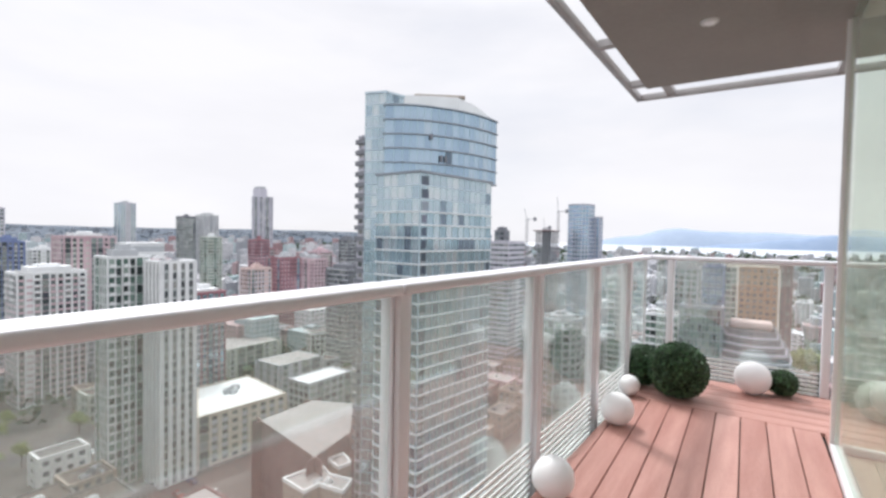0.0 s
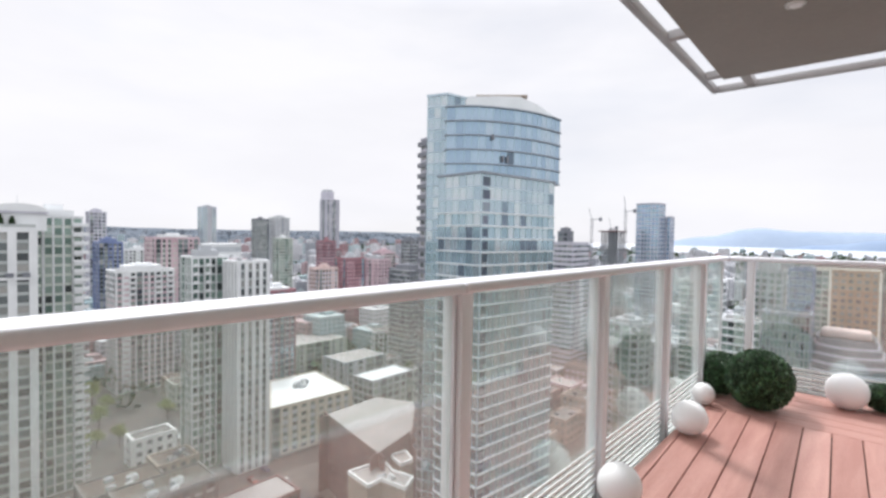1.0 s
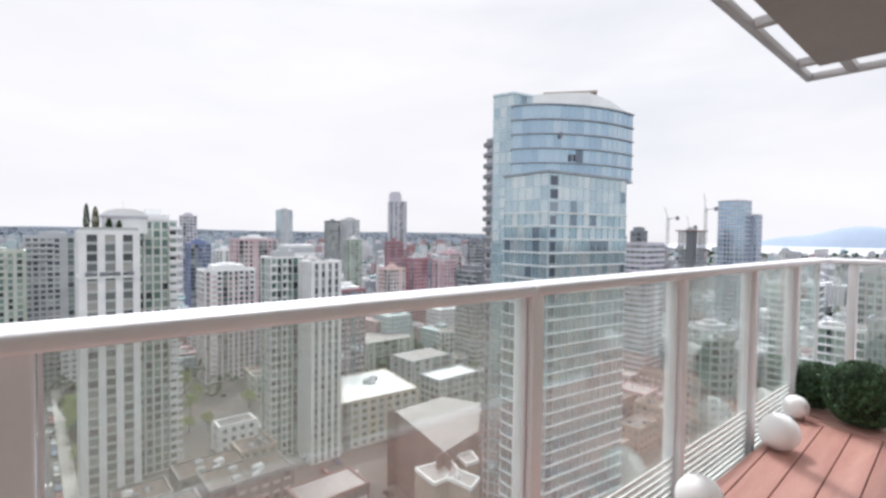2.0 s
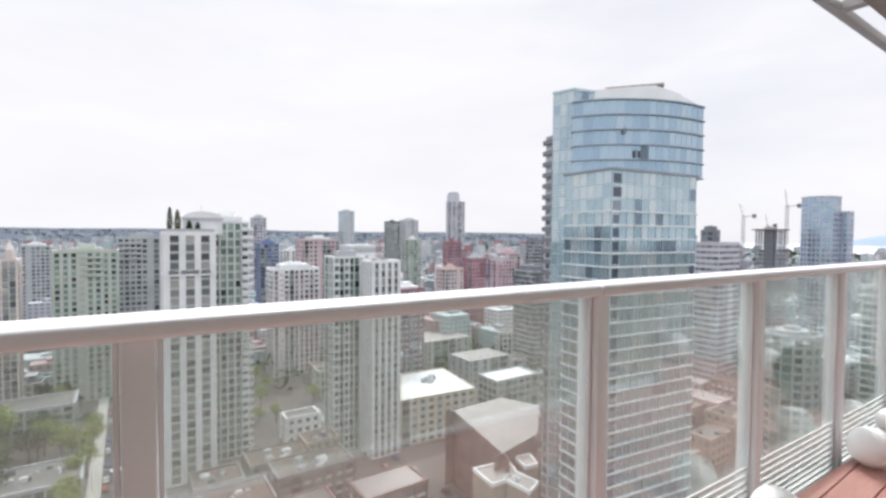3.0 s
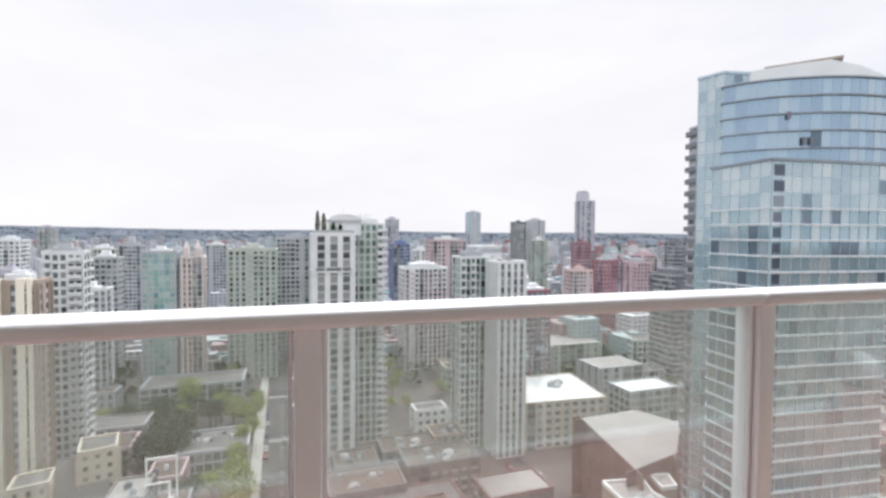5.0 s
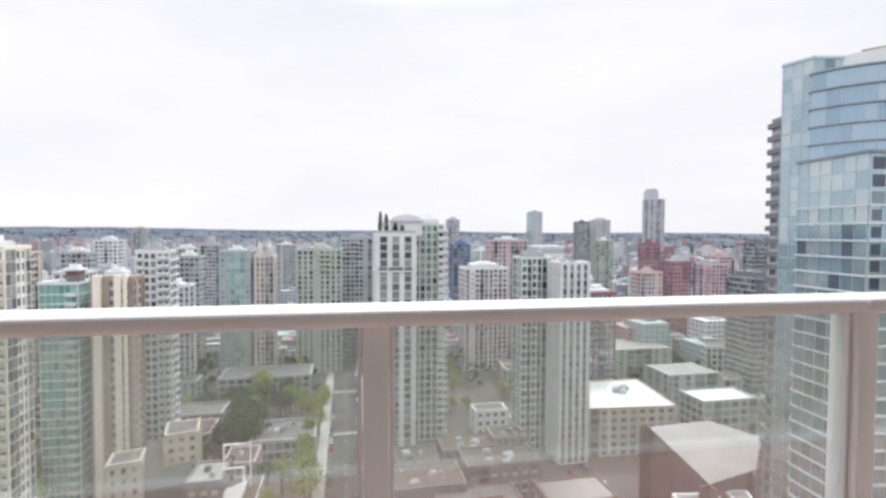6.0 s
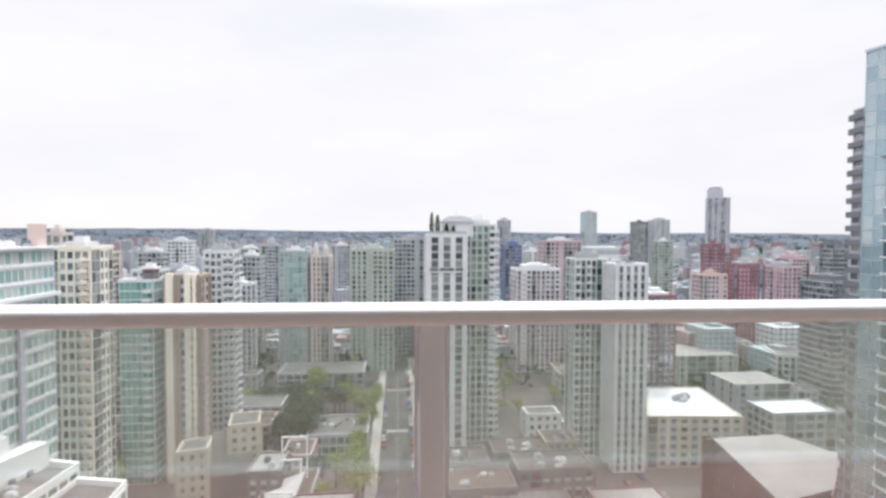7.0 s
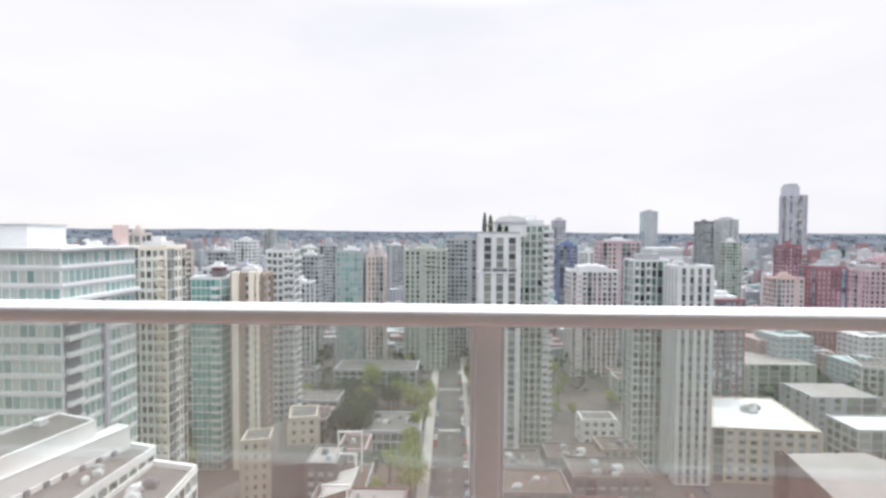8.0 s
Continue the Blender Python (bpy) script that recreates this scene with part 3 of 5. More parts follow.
def building(name, label, poly, top, wall, glass, fh=3.0, bay=3.0, pier=0.7, spandrel=1.1, proud=0.3, near=0, base=GROUND, parapet=0.9, slab_out=0.0, roof=None, category="building", ledge=None, fins=0.0, root=None, vary=True, slab_h=0.14, band=None):
    """A block with storeys: core, piers and spandrels standing proud, a pane set into every bay, roof and parapet."""
    cx, cy = sum(p[0] for p in poly) / len(poly), sum(p[1] for p in poly) / len(poly)
    if root is None:
        root = thing(name, (cx, cy, base), label, category)
    else:
        cx, cy = root.location.x, root.location.y
    zo = base - root.location.z
    pts = [(x - cx, y - cy) for x, y in poly]
    n = len(pts)
    height = top - base
    floors = max(1, int(height / fh))
    fh = height / floors
    core, frame_m, slabs, rest, bands = Mesh(), Mesh(), Mesh(), Mesh(), Mesh()
    core.prism(pts, zo, zo + height - 0.02)
    singles = []
    rnd = random.Random(int(abs(cx) * 7 + abs(cy) * 13 + abs(top) * 31))
    if band is None and vary:
        band = rnd.choice((None, C_PANEL, C_LILAC, C_SAGE, C_GREY, None))
    for i in range(n):
        a, b = Vector(pts[i]), Vector(pts[(i + 1) % n])
        length = (b - a).length
        u = (b - a) / length
        out = Vector((u.y, -u.x))
        mid = (a + b) / 2
        faces_us = out.dot(Vector((-cx, -cy)) - mid) > 0
        bays = max(1, round(length / bay))
        bw = length / bays
        turn = math.atan2(u.y, u.x)
        for k in range(floors + 1):
            z0, z1 = k * fh - spandrel / 2, k * fh + spandrel / 2
            if band and 0 < k < floors:
                bands.beam(a, b, out, zo + z0, zo + z1, 0, proud * 0.55)
            else:
                frame_m.beam(a, b, out, zo + max(0, z0), zo + min(height, z1), 0, proud)
            if slab_out:
                slabs.beam(a - u * 0.1, b + u * 0.1, out, zo + k * fh - 0.14, zo + k * fh + slab_h, proud, slab_out)
        for j in range(bays + 1):
            c = a + u * (j * bw)
            frame_m.beam(c - u * (pier / 2), c + u * (pier / 2), out, zo, zo + height, -0.01, proud + 0.02 + fins)
        # each stack of bays has its own kind: windows, a glazed strip, balconies or blank wall
        kinds = [rnd.choices("wgbn", (5, 2, 2.2, 0.6))[0] if vary else "w" for _ in range(bays)]
        sizes = [rnd.uniform(0.72, 1.0) if vary else 1.0 for _ in range(bays)]
        for k in range(floors):
            for j in range(bays):
                kind = kinds[j]
                if kind == "n":
                    continue
                mid_c = a + u * ((j + 0.5) * bw)
                c = mid_c + out * (proud + 0.06 if kind == "g" else proud * 0.35)
                z = zo + (k + 0.5) * fh
                w, h = (bw - pier) * sizes[j], fh - spandrel
                if kind == "g":
                    w, h = bw * 0.86, fh - 0.42
                if kind == "b" and k and faces_us and (near >= 40 or height > 25 and k >= floors - 4):
                    key = ("balcony", round(bw, 2), wall.name)
                    if key not in CUBE:
                        L = bw * 0.92
                        CUBE[key] = Mesh().box(-L / 2, -1.1, -0.1, L / 2, 0, 0.12).box(-L / 2, -1.1, 0.12, L / 2, -1.02, 1.0).data("balcony", wall)
                    at = mid_c + out * proud
                    piece("balcony", CUBE[key], root, (at.x, at.y, zo + k * fh), turn)
                if faces_us and near:
                    singles.append((k, c, z, turn, w, h))
                else:
                    rest.beam(c - u * (w / 2), c + u * (w / 2), out, z - h / 2, z + h / 2, -0.04, 0.04)
    singles.sort(key=lambda s: -s[0])
    for k, c, z, turn, w, h in singles[:near]:
        piece("window", unit_pane(glass), root, (c.x, c.y, z), turn, (w, 0.08, h))
    for k, c, z, turn, w, h in singles[near:]:
        u, out = Vector((math.cos(turn), math.sin(turn))), Vector((math.sin(turn), -math.cos(turn)))
        rest.beam(c - u * (w / 2), c + u * (w / 2), out, z - h / 2, z + h / 2, -0.04, 0.04)
    if vary and height > 40:
        mx, my = sum(p[0] for p in pts) / n, sum(p[1] for p in pts) / n
        sx, sy, ss = rnd.uniform(-0.12, 0.12), rnd.uniform(-0.12, 0.12), rnd.uniform(0.45, 0.72)
        up = Mesh().prism([(mx + (x - mx) * (ss + sx), my + (y - my) * (ss + sy)) for x, y in pts], zo + height - 0.02, zo + height + rnd.uniform(1.6, 3.2))
        up.prism([(mx + (x - mx) * ss * 0.5, my + (y - my) * ss * 0.45) for x, y in pts], zo + height, zo + height + rnd.uniform(3.3, 4.6))
        part("roof_storey", up, rnd.choice((wall, C_GREY, C_WHITE)), root)
    part("core", core, wall, root)
    part("facade_frame", frame_m, wall, root)
    if bands.v:
        part("spandrel_cladding", bands, band, root)["kind"] = "stuff"
    if slabs.v:
        part("slab_edges", slabs, ledge or wall, root)["kind"] = "stuff"
    if rest.v:
        part("window_panes", rest, glass, root)["kind"] = "stuff"
    mx, my = sum(p[0] for p in pts) / n, sum(p[1] for p in pts) / n
    mean = sum(math.hypot(x - mx, y - my) for x, y in pts) / n
    cap = Mesh()
    for z in (zo + height - 0.05, zo + height + parapet):
        for grow in (1 + (proud + 0.3) / mean, 1 - 0.35 / mean):
            cap.v += [(mx + (x - mx) * grow, my + (y - my) * grow, z) for x, y in pts]
    for i in range(n):
        k = (i + 1) % n
        cap.f += [(i, k, 2 * n + k, 2 * n + i), (n + k, n + i, 3 * n + i, 3 * n + k), (2 * n + i, 2 * n + k, 3 * n + k, 3 * n + i), (k, i, n + i, n + k)]
    if parapet:
        part("parapet", cap, wall, root)
    mx, my = sum(p[0] for p in pts) / n, sum(p[1] for p in pts) / n
    inner = [(mx + (x - mx) * 0.97, my + (y - my) * 0.97) for x, y in pts]
    part("roof", Mesh().prism(inner, zo + height - 0.01, zo + height + 0.06), roof or C_ROOF, root)
    return root


def roof_box(root, x, y, w, d, h, material, name="penthouse", z=None, base_x=0.0, base_y=0.0):
    """A plant room or penthouse on the roof, with a cap and a louvre band."""
    top = max(c.matrix_basis.translation.z for c in root.children) if z is None else z - root.location.z
    ox, oy = root.location.x, root.location.y
    m = Mesh().prism(rect(x - ox, y - oy, w, d), top, top + h)
    m.prism(rect(x - ox, y - oy, w + 0.5, d + 0.5), top + h - 0.3, top + h + 0.02)
    ob = part(name, m, material, root)
    v = Mesh()
    for k in range(3):
        v.prism(rect(x - ox, y - oy, w + 0.12, d + 0.12), top + h * (0.35 + 0.14 * k), top + h * (0.42 + 0.14 * k))
    part("louvre_band", v, C_SLABEDGE, ob)
    return ob


def clutter(root, poly, z, seed, count=6, size=1.0):
    """Vents, ducts and plant on a flat roof, each on its own."""
    rnd = random.Random(seed)
    ox, oy = root.location.x, root.location.y
    x0, x1 = min(p[0] for p in poly), max(p[0] for p in poly)
    y0, y1 = min(p[1] for p in poly), max(p[1] for p in poly)
    for _ in range(count):
        x, y = x0 + (x1 - x0) * rnd.uniform(0.15, 0.85) - ox, y0 + (y1 - y0) * rnd.uniform(0.15, 0.85) - oy
        w, d, h = rnd.uniform(0.8, 2.6) * size, rnd.uniform(0.8, 2.2) * size, rnd.uniform(0.6, 1.7) * size
        m = Mesh().prism(rect(x, y, w, d), z - GROUND, z - GROUND + h)
        m.prism(rect(x, y, w * 0.6, d * 0.6), z - GROUND + h - 0.01, z - GROUND + h * 1.25)
        part("roof_unit", m, rnd.choice((C_GREY, C_WHITE, C_DARK)), root)


def balconies(root, a, b, out, floors, z_first, fh, depth=1.4, material=None):
    """One slab with an upstand on every storey, along the plan line a to b."""
    ox, oy = root.location.x, root.location.y
    a, b, out = Vector(a), Vector(b), Vector(out).normalized()
    L = (b - a).length
    u = (b - a) / L
    m = Mesh().box(-L / 2, -depth, -0.12, L / 2, 0, 0.12).box(-L / 2, -depth - 0.03, 0.12, L / 2, -depth + 0.05, 1.1).box(-L / 2, -depth, 0.12, -L / 2 + 0.08, 0, 1.1).box(L / 2 - 0.08, -depth, 0.12, L / 2, 0, 1.1)
    me = m.data("balcony", material or C_WHITE)
    c = (a + b) / 2
    for k in range(floors):
        piece("balcony", me, root, (c.x - ox, c.y - oy, z_first + k * fh - root.location.z), math.atan2(out.x, -out.y), (1, 1, 1))


# ---- ground, hills, sea ----
land = Mesh()
GX = [-4900, -3000, -1600, -800, -400, 0, 400, 800, 1400, 2000, 2500]
GY = [-4900, -2500, -1000, -300, 0, 300, 800, 1600, 3000, 4900]


def land_z(x, y):
    return GROUND + max(0, x - 500) / 2000 * 19


for y in GY:
    for x in GX:
        land.v.append((x, y, land_z(x, y)))
W = len(GX)
for j in range(len(GY) - 1):
    for i in range(W - 1):
        land.f.append((j * W + i, j * W + i + 1, (j + 1) * W + i + 1, (j + 1) * W + i))
tagged(new("ground", land.data("ground", M_LAND)), "grey-brown city ground reaching the horizon", "ground", kind="structure")
sea = Mesh()
sea.v = [(2400, -4900, -67.5), (4990, -4900, -58), (4990, 4900, -58), (2400, 1250, -67.5)]
sea.f = [(0, 1, 2, 3)]
tagged(new("water", sea.data("water", M_SEA)), "pale bay of calm sea water", "water", kind="structure")


def ridge(name, label, a0, a1, dist, depth, base, crest, material, seed, rough=1.0, steps=140, lift=None):
    """A long hill: front foot, crest and back, by bearing from the balcony."""
    m = Mesh()
    rows = 7
    for i in range(steps + 1):
        a = radians(a0 + (a1 - a0) * i / steps)
        top = crest(a0 + (a1 - a0) * i / steps)
        for j in range(rows):
            f = j / (rows - 1)
            r = dist + depth * f
            z = base + (top - base) * math.sin(min(1, f * 1.15) * math.pi / 2)
            z += rough * f * noise.noise(Vector((a * 60, f * 3, seed))) * 5 + rough * f * noise.noise(Vector((a * 400, f * 5, seed))) * 2.2
            m.v.append((r * math.sin(a), r * math.cos(a), z))
    for i in range(steps):
        for j in range(rows - 1):
            k = i * rows + j
            m.f.append((k, k + rows, k + rows + 1, k + 1))
    return tagged(new(name, m.data(name, material, True)), label, "hills", kind="structure")


ridge("backdrop_hill", "dark wooded ridge along the horizon, greyed blue for haze", -75, 62, 2600, 1900, GROUND, lambda a: 32 - 0.24 * (a + 36) + 5 * math.sin(a * 0.21), M_HILL, 3)


def profile(points):
    """A crest line through (bearing, height) points, rounded between them."""
    def at(a):
        for (a0, z0), (a1, z1) in zip(points, points[1:]):
            if a <= a1:
                f = min(1, max(0, (a - a0) / (a1 - a0)))
                return z0 + (z1 - z0) * f * f * (3 - 2 * f)
        return points[-1][1]
    return at


# both ranges get their haze from painted blue-grey colour
ridge("backdrop_mountain", "mountains beyond the bay, coloured pale blue for haze", 73, 116, 4650, 250, -62, profile([(73, -40), (77.3, 22), (82.1, 103), (85.6, 78), (90, 72), (95.3, 52), (99, 46), (116, 30)]), M_MOUNT, 9, 1.2)
ridge("backdrop_cape", "wooded cape across the bay, coloured blue for haze", 84, 116, 4300, 150, -60, profile([(84, -58), (87.1, -30), (92.3, 14), (96.1, 54), (98.8, 6), (108, 30), (116, -40)]), M_CAPE, 5, 1.0)

# houses and woods on the slopes of the ridge, haze painted into their colours
slope_rnd = random.Random(88)
houses, groves = Mesh(), Mesh()
for _ in range(1500):
    deg, f = slope_rnd.uniform(-62, 60), slope_rnd.random() * 0.55
    crest_z = 32 - 0.24 * (deg + 36) + 5 * math.sin(deg * 0.21)
    z = GROUND + (crest_z - GROUND) * math.sin(min(1, f * 1.15) * math.pi / 2)
    r = 2600 + 1900 * f
    x, y = r * math.sin(radians(deg)), r * math.cos(radians(deg))
    if slope_rnd.random() < 0.5:
        w, d = slope_rnd.uniform(10, 34), slope_rnd.uniform(10, 24)
        houses.prism(rect(x, y, w, d), z - 12, z + slope_rnd.uniform(3, 7) + (14 * slope_rnd.random() if slope_rnd.random() < 0.12 else 0))
    else:
        for _k in range(5):
            p = Vector((x + slope_rnd.gauss(0, 14), y + slope_rnd.gauss(0, 10), z + slope_rnd.uniform(2, 11)))
            u = Vector((slope_rnd.gauss(0, 1), slope_rnd.gauss(0, 1), slope_rnd.gauss(0, 0.6))).normalized() * 6
            v = u.cross(Vector((slope_rnd.gauss(0, 1), slope_rnd.gauss(0, 1), slope_rnd.gauss(0, 1)))).normalized() * 4
            k = len(groves.v)
            groves.v += [tuple(p - u), tuple(p + v), tuple(p + u), tuple(p - v)]
            groves.f.append((k, k + 1, k + 2, k + 3))
tagged(new("hillside_houses", houses.data("hillside_houses", M_HAZE)), "houses scattered over the far slopes, coloured grey-blue for haze", "houses", kind="stuff")
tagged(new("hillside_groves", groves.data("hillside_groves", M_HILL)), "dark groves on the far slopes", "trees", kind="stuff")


# ---- the glass tower ----
TD, TR = Vector((0.8141, 0.5807)), Vector((0.5807, -0.8141))


def tower_plan(points):
    """Plan points from (across, away) of the tower's own axes, counter-clockwise."""
    return [tuple(TD * d + TR * r) for r, d in points]


LOWER = [(-13.0, 118.4), (-2.3, 109.4), (16.5, 129.6), (12, 145), (-13, 141)]
tower = building("glass_tower", "tall pale blue glass apartment tower with a curved crown", tower_plan(LOWER), 6.5, C_CROWN, G_PALE,
                 fh=2.96, bay=2.3, pier=0.10, spandrel=0.36, proud=0.2, near=300, parapet=0.0, slab_out=0.55, slab_h=0.16, ledge=C_MULL, category="tower", vary=False)
building("", "", tower_plan(LOWER), 15.6, C_CROWN, G_CLEARBLUE, fh=3.03, bay=2.3, pier=0.09, spandrel=0.20, proud=0.12, near=200, base=6.5, parapet=0.0, root=tower, vary=False)
arc = [(-11.6, 120.1), (-7.0, 119.6), (-3.5, 120.0), (0.0, 121.0), (5.5, 123.4), (8.6, 125.3), (11.6, 127.6), (15.5, 131.4), (18.4, 135.1)]
building("", "", tower_plan(arc + [(11, 146), (-10, 143)]), 33.4, C_CROWN, G_BLUE,
         fh=2.97, bay=1.9, pier=0.05, spandrel=0.20, proud=0.10, near=300, base=15.6, parapet=0.3, slab_out=0.55, ledge=C_SLABEDGE, root=tower, vary=False)
building("", "", tower_plan([(-17.0, 125), (-11.7, 123.2), (-7, 127.5), (-9, 138), (-15.5, 137)]), 37.3, C_CROWN, G_CLEARBLUE,
         fh=2.9, bay=2.0, pier=0.09, spandrel=0.28, proud=0.14, near=300, parapet=0.5, root=tower, vary=False)
building("", "", tower_plan([(-19.4, 131), (-16.2, 127.5), (-12, 136), (-15, 140)]), 27.2, C_LILAC, G_GREY,
         fh=2.9, bay=2.2, pier=0.3, spandrel=0.8, proud=0.2, near=120, parapet=0.4, root=tower, vary=False)
wa, wb = TD * 131 + TR * -19.4, TD * 127.5 + TR * -16.2
wu = (wb - wa).normalized()
balconies(tower, wa - wu * 0.9, wb - wu * 0.5, (wu.y, -wu.x), 30, -58.6, 2.9, 0.75, C_DARK)
hub = Vector(tower.location)


def tower_point(r, d, z):
    p = TD * d + TR * r - hub.xy
    return (p.x, p.y, z - GROUND)


# grey ledge round the prow, where the lower block stops under the crown
ledge_m = Mesh()
for (r0, d0), (r1, d1) in zip(LOWER[:2], LOWER[1:3]):
    a, b = TD * d0 + TR * r0 - hub.xy, TD * d1 + TR * r1 - hub.xy
    u = (b - a).normalized()
    ledge_m.beam(a - u * 0.4, b + u * 0.4, Vector((u.y, -u.x)), 15.45 - GROUND, 15.95 - GROUND, -0.6, 0.55)
part("prow_ledge", ledge_m, C_SLABEDGE, tower, "grey metal ledge over the prow")
# pale glass screen that rises behind the crown and falls to one side
screen_line = [(-16.6, 126.5, 37.6), (-8, 127, 37.9), (0, 127.4, 38.1), (7, 128, 38.0), (12, 131, 36.6), (18, 136, 33.9)]
for (r0, d0, h0), (r1, d1, h1) in zip(screen_line, screen_line[1:]):
    m = Mesh()
    m.v = [tower_point(r0, d0, 33.3), tower_point(r1, d1, 33.3), tower_point(r1, d1 + 0.3, 33.3), tower_point(r0, d0 + 0.3, 33.3), tower_point(r0, d0, h0), tower_point(r1, d1, h1), tower_point(r1, d1 + 0.3, h1), tower_point(r0, d0 + 0.3, h0)]
    m.f = [(0, 3, 2, 1), (4, 5, 6, 7), (0, 1, 5, 4), (1, 2, 6, 5), (2, 3, 7, 6), (3, 0, 4, 7)]
    part("roof_screen", m, C_MULL, tower, "pale glass roof screen")
# windows that stand open or dark: two on the crown, a column beside the prow
for r, d, z, w, h in ((0.1, 120.8, 25.9, 0.7, 1.4), (2.7, 122.0, 20.6, 0.6, 1.6), (3.9, 122.5, 20.6, 0.55, 1.6)):
    a, b = Vector(tower_point(r - w / 2, d - 0.55 - w * 0.2, z)), Vector(tower_point(r + w / 2, d - 0.55 + w * 0.2, z))
    m = Mesh().beam(a.xy, b.xy, (-TD.x, -TD.y), z - GROUND - h / 2, z - GROUND + h / 2, -0.3, 0.02)
    part("open_window", m, C_DARK, tower, "dark open window")
pa, pb = TD * 109.4 + TR * -2.3 - hub.xy, TD * 129.6 + TR * 16.5 - hub.xy
pu = (pb - pa).normalized()
po = Vector((pu.y, -pu.x))
# no recess is cut: dark panels on the wall paint in the bays' shade
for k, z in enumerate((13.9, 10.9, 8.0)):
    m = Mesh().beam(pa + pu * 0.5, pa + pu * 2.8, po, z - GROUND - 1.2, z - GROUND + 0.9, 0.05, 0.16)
    part("dark_bay", m, G_DARKBAY, tower, "dark panel with the shade of a balcony bay in its colour")
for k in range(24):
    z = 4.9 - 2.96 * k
    part("dark_bay", Mesh().beam(pa + pu * 0.5, pa + pu * 2.3, po, z - GROUND - 1.0, z - GROUND + 0.9, 0.05, 0.16), G_DARKBAY, tower, "dark panel with the shade of a balcony bay in its colour")
ph = part("penthouse", Mesh().prism([tuple(TD * d + TR * r - hub.xy) for r, d in ((-3.5, 129), (8, 129.6), (8, 134), (-3.5, 134))], 33.4 - GROUND, 38.5 - GROUND), C_BEIGE, tower, "beige rooftop plant room")
cap = Mesh()
cap.v = [tower_point(*p) for p in ((-4.6, 128.2, 38.2), (9.0, 128.8, 38.2), (9.0, 134.6, 38.5), (-4.6, 134.6, 38.5), (-4.6, 128.2, 38.7), (9.0, 128.8, 38.7), (9.0, 134.6, 39.0), (-4.6, 134.6, 39.0))]
cap.f = [(0, 3, 2, 1), (4, 5, 6, 7), (0, 1, 5, 4), (1, 2, 6, 5), (2, 3, 7, 6), (3, 0, 4, 7)]
part("cap", cap, C_TAUPE, ph, "tilted brown-grey roof slab")

# ---- left-hand street wall ----
teal = building("mid_rise_block", "white-framed apartment block with pale teal glass facing the street", [(-112, 96.6), (-80.5, 96.6), (-80.5, 119.3), (-112, 119.3)], -2.4, C_WHITE, G_TEAL,
                fh=3.6, bay=1.75, pier=0.20, spandrel=1.25, proud=0.22, near=300, parapet=0.5, slab_out=0.4, vary=False)
roof_part = part("roof_block", local(Mesh().prism([(-111, 101.8), (-92, 101.8), (-92, 112.2), (-111, 112.2)], -2.4, 2.7), tuple(teal.location)), C_WHITE, teal, "plain white rooftop block")
part("coping", local(Mesh().prism([(-111.2, 101.6), (-91.8, 101.6), (-91.8, 112.4), (-111.2, 112.4)], 2.7, 3.05), tuple(teal.location)), C_GREY, roof_part)
part("roof_slab", local(Mesh().prism([(-113, 95.4), (-79.4, 95.4), (-79.4, 120), (-113, 120)], -2.5, -2.0), tuple(teal.location)), C_WHITE, teal, "white projecting roof slab")
part("roof_terrace", local(Mesh().prism([(-113, 95.2), (-79.3, 95.2), (-79.3, 120.2), (-113, 120.2)], -13.4, -12.6), tuple(teal.location)), C_WHITE, teal, "white projecting terrace slab")
# flat charcoal strip instead of a recess; its colour is the balcony shade
part("balcony_recess", local(Mesh().box(-80.6, 97.0, GROUND, -80.05, 100.9, -14), tuple(teal.location)), C_DARK, teal, "dark strip coloured as the shade behind the balconies")
balconies(teal, (-80.1, 97.0), (-80.1, 100.9), (1, 0), 20, -84 + 3.6, 3.47, 0.9, C_WHITE)
part("blue_panel", local(Mesh().box(-80.2, 107.9, GROUND, -79.5, 109.0, -14), tuple(teal.location)), C_LILAC, teal, "vertical lilac-blue cladding strip")
clutter(teal, rect(-86, 114, 9, 7), -2.0, 2, 7, 0.8)
part("roof_hut", local(Mesh().box(-83.5, 116, -2.0, -81.5, 119, 3.1), tuple(teal.location)), C_CORAL, teal, "pale pink stair hut on the roof")
bt = building("apartment_tower", "pale apartment tower with beige stacked balconies", rect(-86.9, 140.3, 9.6, 9.6), -3.3, C_CREAM, G_GREY, bay=2.0, pier=0.5, spandrel=1.2, near=120, band=C_WHITE)
balconies(bt, (-84.4, 135.4), (-82.3, 135.4), (0, -1), 25, -80, 3.0, 1.2, C_BEIGE)
building("apartment_tower", "pale pink apartment tower behind a beige one", rect(-116.1, 175, 5.4, 5.4), 0.4, C_PEACH, G_GREY, bay=2.6)
tt = building("apartment_tower", "teal glass apartment tower with balconies down one side", rect(-88.2, 175, 10.6, 10.6), -15.5, C_MULL, G_TURQ, bay=1.7, pier=0.10, spandrel=0.40, near=160, vary=False)
balconies(tt, (-85.6, 169.4), (-83.1, 169.4), (0, -1), 22, -82, 3.0, 1.2, C_WHITE)
roof_box(tt, -84.5, 172, 3.5, 4, 4.2, C_BROWN, z=-15.5)
# taupe body puts the shadow stripe between the cream piers into the colour
cr = building("apartment_tower", "cream rendered tower with tall blank piers", rect(-73.7, 175.1, 10.4, 8.3), -14.0, C_TAUPE, G_GREY, bay=3.4, pier=2.3, spandrel=1.3, proud=0.5, near=60)
